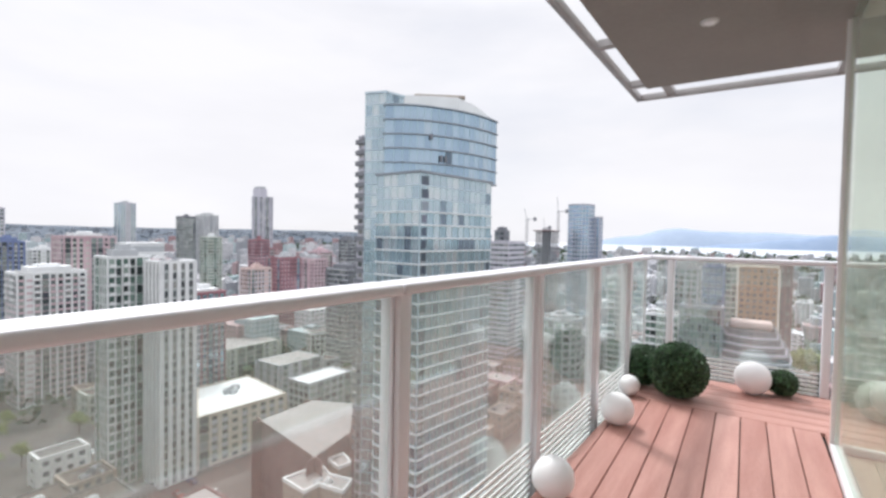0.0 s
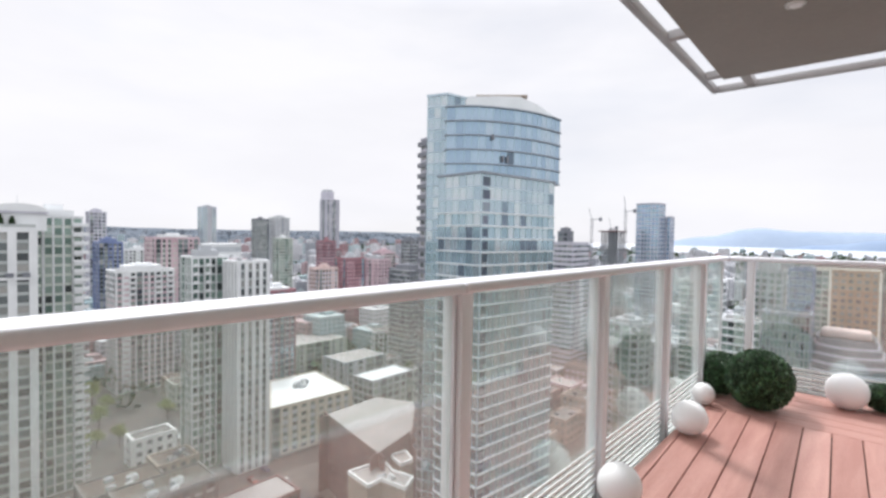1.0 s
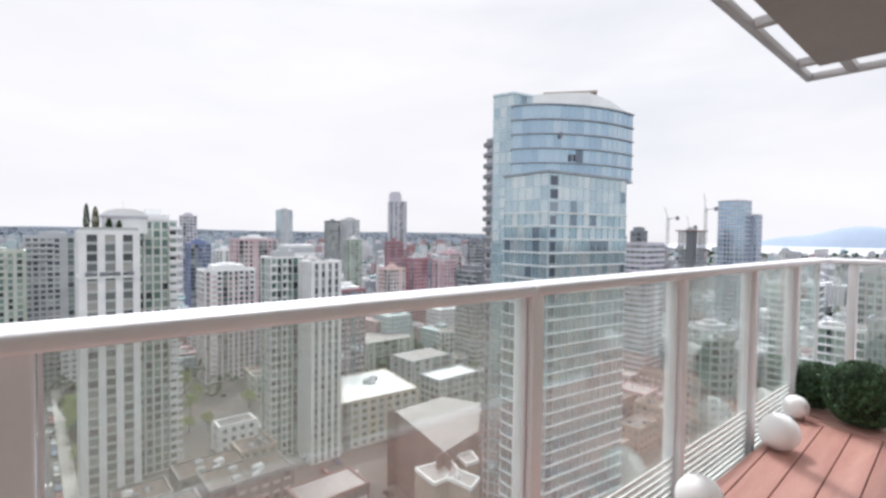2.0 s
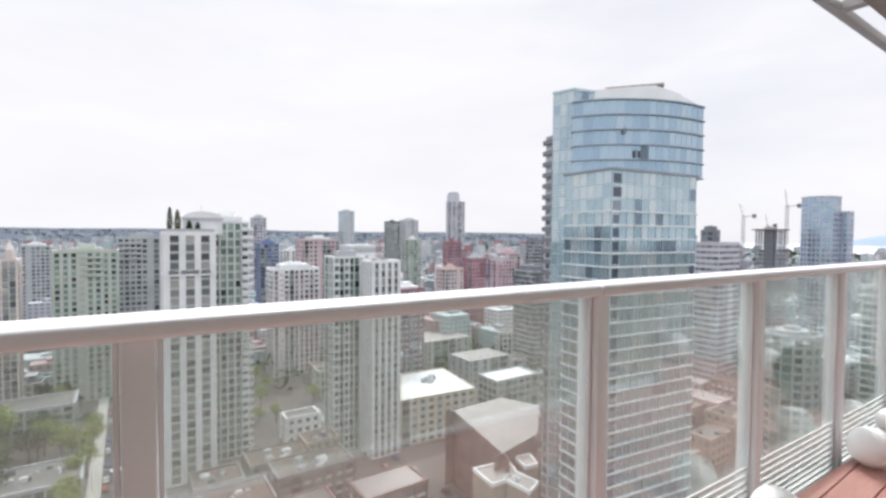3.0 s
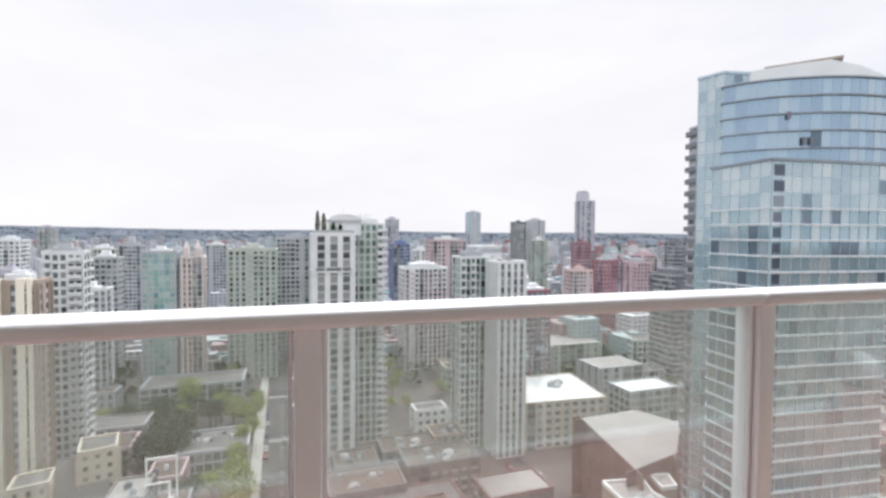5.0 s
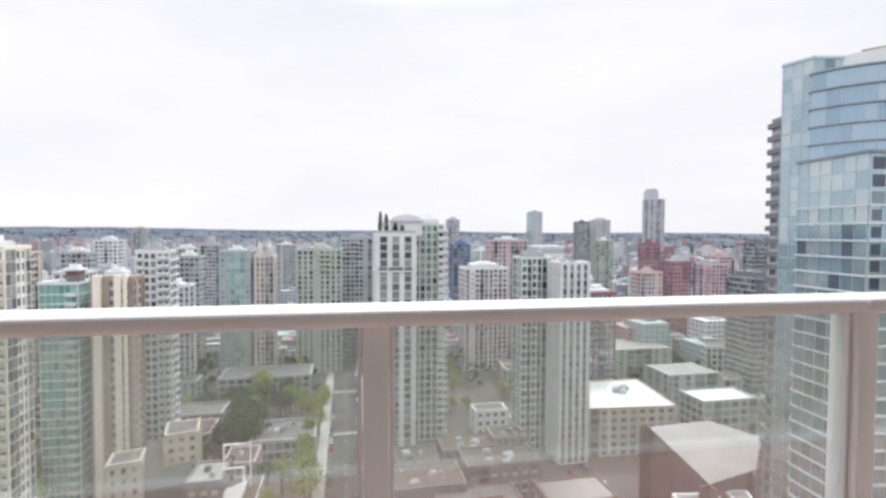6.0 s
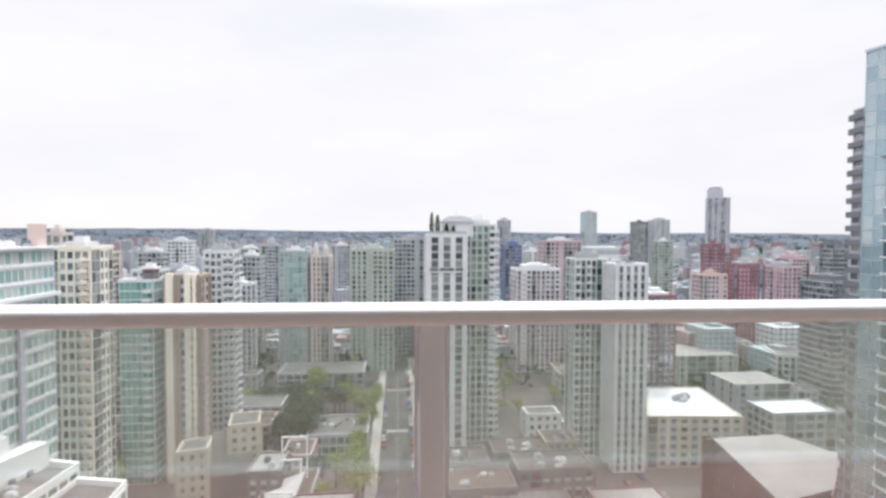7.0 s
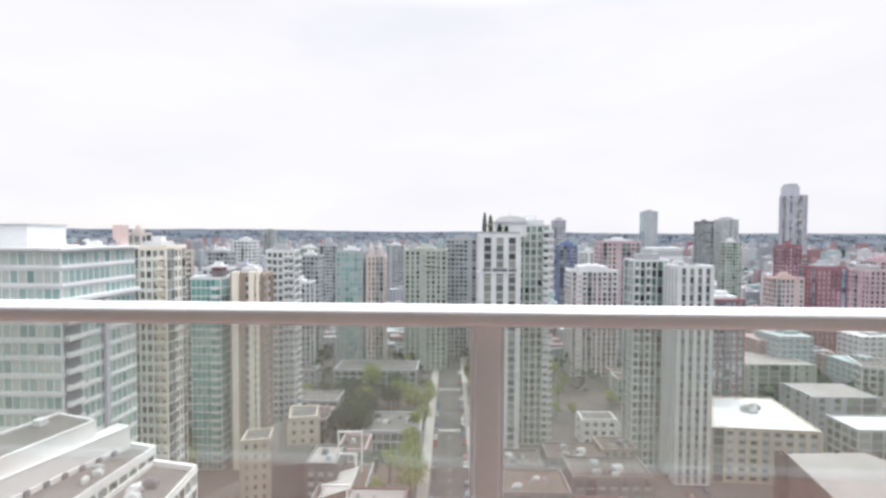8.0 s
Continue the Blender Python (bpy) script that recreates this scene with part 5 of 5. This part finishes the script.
for fx, fy, fw, top in ((0.8, 1.0, 4.0, 22.6), (0.3, -2.0, 3.2, 16.8), (0.7, -19.0, 3.7, 15.7)):
    for px0, px1 in ((fx - fw, fx - fw + 0.45), (fx + fw - 0.45, fx + fw)):
        part("post", Mesh().box(px0, fy - 0.2, 9.1, px1, fy + 0.2, top), C_BRIGHT, wf, "white steel post")
    part("crossbar", Mesh().box(fx - fw, fy - 0.22, top - 0.45, fx + fw, fy + 0.22, top + 0.02), C_BRIGHT, wf, "white steel crossbar")
for k in range(8):
    rib = Mesh()
    y0 = -15 + k * 1.7
    rib.v = [(-5, y0, 9.4), (4.5, y0, 12.4), (4.5, y0 + 0.7, 12.4), (-5, y0 + 0.7, 9.4), (-5, y0, 9.8), (4.5, y0, 12.8), (4.5, y0 + 0.7, 12.8), (-5, y0 + 0.7, 9.8)]
    rib.f = [(0, 3, 2, 1), (4, 5, 6, 7), (0, 1, 5, 4), (1, 2, 6, 5), (2, 3, 7, 6), (3, 0, 4, 7)]
    part("roof_rib", rib, C_BRIGHT, wf, "white sloping roof rib")
for k in range(5):
    part("rib_prop", Mesh().box(4.1, -14.8 + k * 3.4, 9.1, 4.5, -14.4 + k * 3.4, 12.5), C_GREY, wf)


for bx0, by0, bw0, bd0, bt0 in ((24, 143, 22, 14, -74), (50, 150, 24, 13, -73), (44, 168, 20, 12, -76), (24, 164, 14, 12, -77), (60, 172, 12, 10, -75), (32, 118, 22, 12, -72)):
    ob = building("row_building", "low masonry building with a cluttered flat roof", rect(bx0, by0, bw0, bd0), bt0, (C_BROWN, C_TAUPE, C_SLATE)[int(bx0 + by0) % 3], G_GREY, bay=3.4, pier=1.2, parapet=0.7, roof=C_TAR)
    clutter(ob, rect(bx0, by0, bw0, bd0), bt0, int(bx0 * 3 + by0), 6)

# blocks of the left distance
building("apartment_block", "pale grey apartment block", rect(-93.6, 316.5, 13.9, 11), -13.9, C_GREY, G_GREY)
building("apartment_block", "grey apartment block with balconies", rect(-125.3, 358.8, 12, 10), -19, C_WHITE, G_GREY)
building("apartment_block", "broad white apartment block", rect(-91.8, 285.6, 17, 10), -28.3, C_WHITE, G_GREY)
building("office_block", "domed office tower on the ridge", rect(-320.5, 841, 18, 18), 6, C_GREY, G_GREY)
for lx, ly, lw, lz, lm in ((-160, 330, 14, -12, C_GREY), (-182, 420, 16, -6, C_WHITE), (-140, 470, 18, -14, C_SAGE), (-110, 430, 14, -10, C_GREY), (-210, 360, 15, -14, C_BEIGE), (-60, 520, 18, -12, C_GREY), (-150, 255, 15, -9, C_BEIGE), (-118, 240, 12, -17, C_WHITE), (60, 480, 20, -16, C_GREY), (25, 430, 18, -20, C_SAGE), (150, 520, 18, -18, C_WHITE), (200, 460, 20, -14, C_GREY), (150, 420, 16, -24, C_BEIGE), (185, 390, 14, -22, C_PINK), (300, 420, 18, -16, C_RED), (330, 370, 18, -18, C_PINK), (360, 330, 16, -24, C_BROWN), (-150, 300, 12, -25, C_GREY), (-126, 290, 10, -20, C_LILAC)):
    building("apartment_block", "mid-rise apartment block in the hazy distance", rect(lx, ly, lw, lw * 0.8), lz, lm, G_GREY, bay=3)


# ---- streets and greenery ----
tagged(new("road", Mesh().box(-7, 60, GROUND, 7, 700, GROUND + 0.05).data("road", M_ASPHALT)), "grey asphalt street running away between the towers", "road", kind="structure")
for x0, x1 in ((-11, -7.02), (7.02, 11)):
    tagged(new("pavement", Mesh().box(x0, 60, GROUND, x1, 700, GROUND + 0.17).data("pavement", M_PAVE)), "pale concrete pavement with a raised kerb", "pavement", kind="structure")
marks = Mesh()
for k in range(90):
    marks.box(-0.1, 64 + k * 7, GROUND + 0.054, 0.1, 67 + k * 7, GROUND + 0.06)
for y in (150, 205, 260):
    for k in range(9):
        marks.box(-6 + k * 1.4, y, GROUND + 0.054, -5.4 + k * 1.4, y + 3, GROUND + 0.06)
tagged(new("road_marking", marks.data("road_marking", M_LINE)), "white lane dashes and crossings", "marking", kind="structure")
tagged(new("side_road", Mesh().prism([(84, 60), (94, 60), (82, 240), (72, 240)], GROUND, GROUND + 0.06).data("side_road", M_ASPHALT)), "asphalt side street past the hall", "road", kind="structure")
tagged(new("cross_road", Mesh().box(-300, 222, GROUND, 300, 234, GROUND + 0.045).data("cross_road", M_ASPHALT)), "asphalt cross street", "road", kind="structure")


def tree_parts(seed, leaf, spread=3.6, height=9.0, leaves=1300):
    rnd = random.Random(seed)
    trunk = Mesh().tube((0, 0, 0), (0.1, 0, height * 0.45), 0.28, 0.18)
    tips = []
    for k in range(8):
        a = k * 0.785 + rnd.uniform(-0.3, 0.3)
        z = height * rnd.uniform(0.35, 0.55)
        e = (math.cos(a) * spread * rnd.uniform(0.4, 0.75), math.sin(a) * spread * rnd.uniform(0.4, 0.75), height * rnd.uniform(0.6, 0.9))
        trunk.tube((0.05, 0, z), e, 0.12, 0.03, 5)
        tips.append(e)
    tips += [(0, 0, height * 0.8), (0.4, 0.3, height * 0.92)]
    crown_m = Mesh()
    for _ in range(leaves):
        c = rnd.choice(tips)
        p = Vector((c[0] + rnd.gauss(0, spread * 0.27), c[1] + rnd.gauss(0, spread * 0.27), c[2] + rnd.gauss(0, height * 0.09)))
        s = rnd.uniform(0.16, 0.36)
        u = Vector((rnd.gauss(0, 1), rnd.gauss(0, 1), rnd.gauss(0, 1))).normalized() * s
        w = u.cross(Vector((rnd.gauss(0, 1), rnd.gauss(0, 1), rnd.gauss(0, 1)))).normalized() * s * 0.8
        k = len(crown_m.v)
        crown_m.v += [tuple(p - u), tuple(p + w), tuple(p + u), tuple(p - w)]
        crown_m.f.append((k, k + 1, k + 2, k + 3))
    return trunk.data("trunk", M_BARK), crown_m.data("crown", leaf)


KINDS = [tree_parts(21, M_TREE), tree_parts(22, M_TREE, 3.0, 10.5), tree_parts(23, M_WOOD, 4.2, 11.0)]


def tree(x, y, kind, size, label):
    ob = thing("street_tree", (x, y, GROUND), label, "tree", "street trees")
    ob.scale = (size, size, size)
    ob.rotation_euler = (0, 0, (x * 1.7 + y) % 6.28)
    trunk, crown_me = KINDS[kind]
    part("trunk", trunk, M_BARK, ob)
    part("crown", crown_me, M_TREE, ob)


rt_rnd = random.Random(5)
for k in range(9):
    tree(-13 + rt_rnd.uniform(-2.5, 2.5), 148 + k * 12 + rt_rnd.uniform(-3, 3), rt_rnd.choice((0, 1)), rt_rnd.uniform(0.95, 1.4), "yellow-green street tree in young leaf")
for k in range(9):
    tree(13 + rt_rnd.uniform(-1.5, 1.5), 195 + k * 10, rt_rnd.choice((0, 1, 2)), rt_rnd.uniform(0.8, 1.2), "green street tree between towers")
for k in range(14):
    tree(-38 + rt_rnd.uniform(-9, 5), 196 + rt_rnd.uniform(-20, 26), 2, rt_rnd.uniform(1.0, 1.5), "dark green tree beside the podium")
for k in range(18):
    tree(-36 + rt_rnd.uniform(-26, 18), 236 + rt_rnd.uniform(-24, 16), rt_rnd.choice((1, 2, 2)), rt_rnd.uniform(0.9, 1.5), "dark green tree in a small park")
for k in range(8):
    tree(-100 + rt_rnd.uniform(-14, 14), 150 + rt_rnd.uniform(-14, 24), rt_rnd.choice((1, 2)), rt_rnd.uniform(1.0, 1.5), "green tree in a courtyard")
for k in range(10):
    tree(38 + rt_rnd.uniform(-5, 10), 225 + k * 9, rt_rnd.choice((0, 1, 2)), rt_rnd.uniform(0.9, 1.3), "green tree along a side street")
for k in range(7):
    tree(352 + rt_rnd.uniform(-10, 10), -24 + rt_rnd.uniform(-5, 3), 0, rt_rnd.uniform(1.7, 2.4), "yellow-green tree below the terraced building")


def cypress(x, y, z, h, seed, wide=1.0):
    rnd = random.Random(seed)
    ob = thing("roof_cypress", (x, y, z), "dark columnar cypress in a planter on the tower roof", "tree", "roof cypresses")
    part("planter", Mesh().box(-0.6, -0.6, 0, 0.6, 0.6, 0.7), C_GREY, ob)
    part("trunk", Mesh().tube((0, 0, 0.6), (0, 0, h * 0.8), 0.12, 0.04, 6), M_BARK, ob)
    m = Mesh()
    for _ in range(900):
        f = rnd.random()
        r = 0.95 * wide * math.sin(min(1, f * 1.6 + 0.25) * math.pi / 2) * (1 - f) ** 0.45
        a = rnd.uniform(0, 6.28)
        p = Vector((r * math.cos(a) * rnd.uniform(0.7, 1), r * math.sin(a) * rnd.uniform(0.7, 1), 0.7 + f * (h - 0.7)))
        u = Vector((rnd.gauss(0, 0.4), rnd.gauss(0, 0.4), 1)).normalized() * 0.28
        w = Vector((rnd.gauss(0, 1), rnd.gauss(0, 1), 0)).normalized() * 0.13
        k = len(m.v)
        m.v += [tuple(p - u), tuple(p + w), tuple(p + u), tuple(p - w)]
        m.f.append((k, k + 1, k + 2, k + 3))
    part("crown", m, M_WOOD if wide < 1.3 else M_OLIVE, ob)


cypress(13.0, 184.3, 0.5, 9.0, 1, 1.15)
cypress(15.3, 184.8, 0.5, 8.2, 2, 1.4)
cypress(18.8, 184.4, 0.5, 4.6, 4, 1.2)
cypress(21.5, 184.6, 0.5, 4.0, 3)

# ---- street lamps ----
pole_me = Mesh().tube((0, 0, 0), (0, 0, 8.5), 0.11, 0.07, 8).data("pole", C_WHITE)
arm_me = Mesh().tube((0, 0, 8.4), (2.0, 0, 8.9), 0.06, 0.05, 6).data("arm", C_WHITE)
head_me = bevelled(Mesh().box(1.8, -0.18, 8.82, 2.7, 0.18, 8.98), "lamp_head", C_GREY, 0.05, 1)
for k in range(7):
    for lx, turn in ((-9.5, 0.0), (9.5, math.pi)):
        ob = thing("street_lamp", (lx, 140 + k * 26 + (13 if turn else 0), GROUND + 0.17), "pale grey street lamp on the pavement", "street lamp", "street lamps")
        ob.rotation_euler = (0, 0, turn)
        piece("pole", pole_me, ob, (0, 0, 0))
        piece("arm", arm_me, ob, (0, 0, 0))
        piece("lamp_head", head_me, ob, (0, 0, 0))

# ---- parked cars ----
PAINTS = [surface("car_paint_" + n, d, l2, 0.25, 0.3, 0.5, 6, 0.0) for n, d, l2 in (("white", (0.7, 0.7, 0.7), (0.8, 0.8, 0.8)), ("black", (0.02, 0.02, 0.022), (0.04, 0.04, 0.044)), ("grey", (0.2, 0.2, 0.21), (0.3, 0.3, 0.31)), ("blue", (0.05, 0.09, 0.2), (0.08, 0.13, 0.28)), ("red", (0.3, 0.03, 0.03), (0.4, 0.06, 0.05)))]
C_TYRE = surface("tyre_rubber", (0.015, 0.015, 0.015), (0.03, 0.03, 0.03), 0.9, 0, 4, 20, 0.1)


def car_parts(paint):
    body = bevelled(Mesh().prism([(-0.88, -2.2), (0.88, -2.2), (0.88, 2.2), (-0.88, 2.2)], 0.3, 0.85), "body", paint, 0.12, 2)
    m = Mesh()
    m.v = [(-0.8, -1.7, 0.84), (0.8, -1.7, 0.84), (0.8, 1.0, 0.84), (-0.8, 1.0, 0.84), (-0.62, -1.2, 1.42), (0.62, -1.2, 1.42), (0.62, 0.3, 1.42), (-0.62, 0.3, 1.42)]
    m.f = [(4, 5, 6, 7), (0, 1, 5, 4), (1, 2, 6, 5), (2, 3, 7, 6), (3, 0, 4, 7)]
    wheel = Mesh().tube((-0.11, 0, 0), (0.11, 0, 0), 0.32, 0.32, 14)
    top = Mesh().prism([(-0.6, -1.18), (0.6, -1.18), (0.6, 0.28), (-0.6, 0.28)], 1.41, 1.45)
    return body, m.data("cabin", G_GREY), wheel.data("wheel", C_TYRE), top.data("car_roof", paint)


CARS = [car_parts(p) for p in PAINTS]
NAMES = ("white", "black", "grey", "dark blue", "red")


def car(x, y, turn, k):
    ob = thing("parked_car", (x, y, GROUND + 0.06), NAMES[k] + " car parked along the street", "car", "parked cars")
    ob.rotation_euler = (0, 0, turn)
    b, c, w, t = CARS[k]
    piece("body", b, ob, (0, 0, 0))
    piece("cabin", c, ob, (0, 0, 0))
    piece("car_roof", t, ob, (0, 0, 0))
    for sx in (-0.8, 0.8):
        for sy in (-1.35, 1.35):
            piece("wheel", w, ob, (sx, sy, 0.32))


car_rnd = random.Random(77)
for k in range(26):
    yy = 66 + k * 6.2
    cxx = 89 - (yy - 60) * 0.0667
    if car_rnd.random() < 0.8:
        car(cxx + 3.6, yy, 0.0667, car_rnd.randrange(5))
    if car_rnd.random() < 0.6:
        car(cxx - 3.6, yy + 2, 0.0667 + math.pi, car_rnd.randrange(5))
for k in range(24):
    if car_rnd.random() < 0.6:
        car(-5.9, 140 + k * 6.5, 0, car_rnd.randrange(5))
    if car_rnd.random() < 0.5:
        car(5.9, 142 + k * 6.5, math.pi, car_rnd.randrange(5))

# ---- low-rise streets between the towers ----
fill_rnd = random.Random(31)
taken = []
for o in scene.objects:
    if o.type == 'EMPTY' and o.parent is None and o.get("category") in ("building", "tower"):
        r = max([8.0] + [max(abs(v) for c in q.bound_box for v in c[:2]) for q in o.children if q.type == 'MESH' and q.name.startswith("core")])
        taken.append((o.location.x, o.location.y, r))
taken += [(84, 142, 11), (98, 148, 8)]
for gx in range(-14, 19):
    for gy in range(5, 20):
        x, y = gx * 19 + fill_rnd.uniform(-4, 4), gy * 19 + fill_rnd.uniform(-3, 3)
        w, d = fill_rnd.uniform(9, 17), fill_rnd.uniform(8, 15)
        high, tone = fill_rnd.uniform(6, 16), fill_rnd.random()
        if abs(x) < 19 or abs(y - 228) < 12 or abs(x - 83 + (y - 60) * 0.066) < 14:
            continue
        if math.hypot(x, y) > 370 or (x > 40 and y < 60) or any(abs(x - a) < r + w / 2 + 1 and abs(y - b) < r + d / 2 + 1 for a, b, r in taken):
            continue
        wall = (C_SLATE, C_BROWN, C_TAUPE, C_GREY, C_PINK, C_SAGE)[int(tone * 6)]
        ob = building("low_rise", fill_rnd.choice(("flat-roofed low-rise among the towers", "low building with gravel roof and vents")), rect(x, y, w, d), GROUND + high, wall, G_GREY, bay=3.2, pier=1.3, spandrel=1.4, roof=fill_rnd.choice((C_ROOF, C_TAN, C_TAR, C_TAR)), parapet=0.6)
        clutter(ob, rect(x, y, w, d), GROUND + high, gx * 50 + gy, 2)
        taken.append((x, y, max(w, d) / 2))
for k in range(170):
    a, r = radians(fill_rnd.uniform(-45, 60)), fill_rnd.uniform(130, 330)
    x, y = r * math.sin(a), r * math.cos(a)
    if abs(x) < 9 or any(abs(x - p) < q + 3 and abs(y - o) < q + 3 for p, o, q in taken):
        continue
    tree(x, y, fill_rnd.choice((0, 1, 2, 2)), fill_rnd.uniform(0.7, 1.2), "green tree between low buildings")

# ---- the wide city beyond, too many blocks to count ----
far_rnd = random.Random(11)
far_meshes = {"pale": Mesh(), "brick": Mesh(), "glass": Mesh()}
woods = Mesh()
for _ in range(6800):
    a = radians(far_rnd.uniform(-62, 118))
    r = 330 + 2250 * far_rnd.random() ** 1.25
    x, y = r * math.sin(a), r * math.cos(a)
    if abs(x) < 12 and y > 0:
        continue
    if x > 2350:
        continue
    deg = math.degrees(a)
    low = -80 + (r - 330) * 0.005
    tall = far_rnd.random() ** 3
    h = low + 4 + tall * (48 if deg < 60 else 34) * (0.55 if r < 600 else 1.0)
    h = min(h, -2 - (3 if r < 900 else 0) - r * 0.006)
    w, d = far_rnd.uniform(8, 22), far_rnd.uniform(8, 20)
    if r > 1300:
        w, d = w * 1.4, d * 1.4
    key = far_rnd.choices(("pale", "brick", "glass"), (6, 3 if 25 < deg < 60 else 0.9, 1.6))[0]
    far_meshes[key].prism(rect(x, y, w, d), GROUND - 1, h)
    far_meshes[key].prism(rect(x + w * 0.1, y, w * 0.35, d * 0.4), h - 0.1, h + far_rnd.uniform(1, 3))
for key, material, label in (("pale", F_MIX, "pale concrete blocks of the distant city"), ("brick", F_RED, "brick blocks of the distant city"), ("glass", F_TEAL, "glass blocks of the distant city")):
    tagged(new("distant_blocks", far_meshes[key].data("distant_blocks", material)), label, "buildings", kind="stuff")
for _ in range(5200):
    a = radians(far_rnd.uniform(-62, 100))
    r = 260 + 2500 * far_rnd.random() ** 1.1
    x, y = r * math.sin(a), r * math.cos(a)
    if (abs(x) < 12 and y > 0) or x > 2300:
        continue
    s = far_rnd.uniform(3, 6) * (1 + r / 1800)
    z0 = land_z(x, y)
    k = len(woods.v)
    for j in range(9):
        p = Vector((x + far_rnd.gauss(0, s * 0.5), y + far_rnd.gauss(0, s * 0.5), z0 + s * far_rnd.uniform(0.5, 1.7)))
        q = s * 0.45
        u = Vector((far_rnd.gauss(0, 1), far_rnd.gauss(0, 1), far_rnd.gauss(0, 0.5))).normalized() * q
        w = u.cross(Vector((far_rnd.gauss(0, 1), far_rnd.gauss(0, 1), far_rnd.gauss(0, 1)))).normalized() * q
        k = len(woods.v)
        woods.v += [tuple(p - u), tuple(p + w), tuple(p + u), tuple(p - w)]
        woods.f.append((k, k + 1, k + 2, k + 3))
tagged(new("distant_trees", woods.data("distant_trees", M_WOOD)), "dark green tree crowns between the distant blocks", "trees", kind="stuff")

# ---- deck boards ----
BOARD, GAP, SKEW = 0.1465, 0.0065, math.tan(radians(1.45))
LEFT, JOIN, SPLIT = -6.0, 1.4, 3.88


def clipped(poly, keep):
    """The part of a plan polygon on the side of a line where keep(p) is positive."""
    out = []
    for p, q in zip(poly, poly[1:] + poly[:1]):
        a, b = keep(p), keep(q)
        if a > 0:
            out.append(p)
        if (a > 0) != (b > 0):
            f = a / (a - b)
            out.append((p[0] + (q[0] - p[0]) * f, p[1] + (q[1] - p[1]) * f))
    return out


# the boards lie a little askew to the railing and are cut to its line
for k in range(-5, 10):
    low, high = -0.011 + BOARD * k + GAP / 2, -0.011 + BOARD * (k + 1) - GAP / 2
    for x0, x1 in ((LEFT, JOIN - 0.002), (JOIN + 0.002, SPLIT - 0.003)):
        poly = [(x0, low + x0 * SKEW), (x1, low + x1 * SKEW), (x1, high + x1 * SKEW), (x0, high + x0 * SKEW)]
        poly = clipped(clipped(poly, lambda p: DECK_Y + 0.035 - 0.0175 * p[0] - p[1]), lambda p: p[1] - GLASS_Y - 0.006)
        if len(poly) > 2 and max(p[1] for p in poly) - min(p[1] for p in poly) > 0.03:
            part("board", bevelled(Mesh().prism(poly, -0.028, 0.0), "board", M_DECK, 0.002, 1, False), M_DECK, deck)


def board_mesh(length, name):
    m = Mesh().box(-length / 2, -BOARD / 2 + GAP / 2, -0.028, length / 2, BOARD / 2 - GAP / 2, 0.0)
    return bevelled(m, name, M_DECK, 0.003, 1, False)


cross_a, cross_b = board_mesh(DECK_Y - 0.03 + 4.15, "board_c"), board_mesh(4.146 + GLASS_Y, "board_d")
x = SPLIT + BOARD / 2
while x < DECK_X:
    piece("board", cross_a, deck, (x, (DECK_Y - 0.03 - 4.15) / 2, 0), radians(90))
    x += BOARD
piece("board", cross_b, deck, (SPLIT - BOARD / 2, (GLASS_Y - 0.004 - 4.15) / 2, 0), radians(90))
part("board", bevelled(Mesh().box(GLASS_X + 0.006, -4.15, -0.028, SPLIT - BOARD - GAP / 2, GLASS_Y - 0.004, 0.0), "board_edge", M_DECK, 0.003, 1, False), M_DECK, deck)
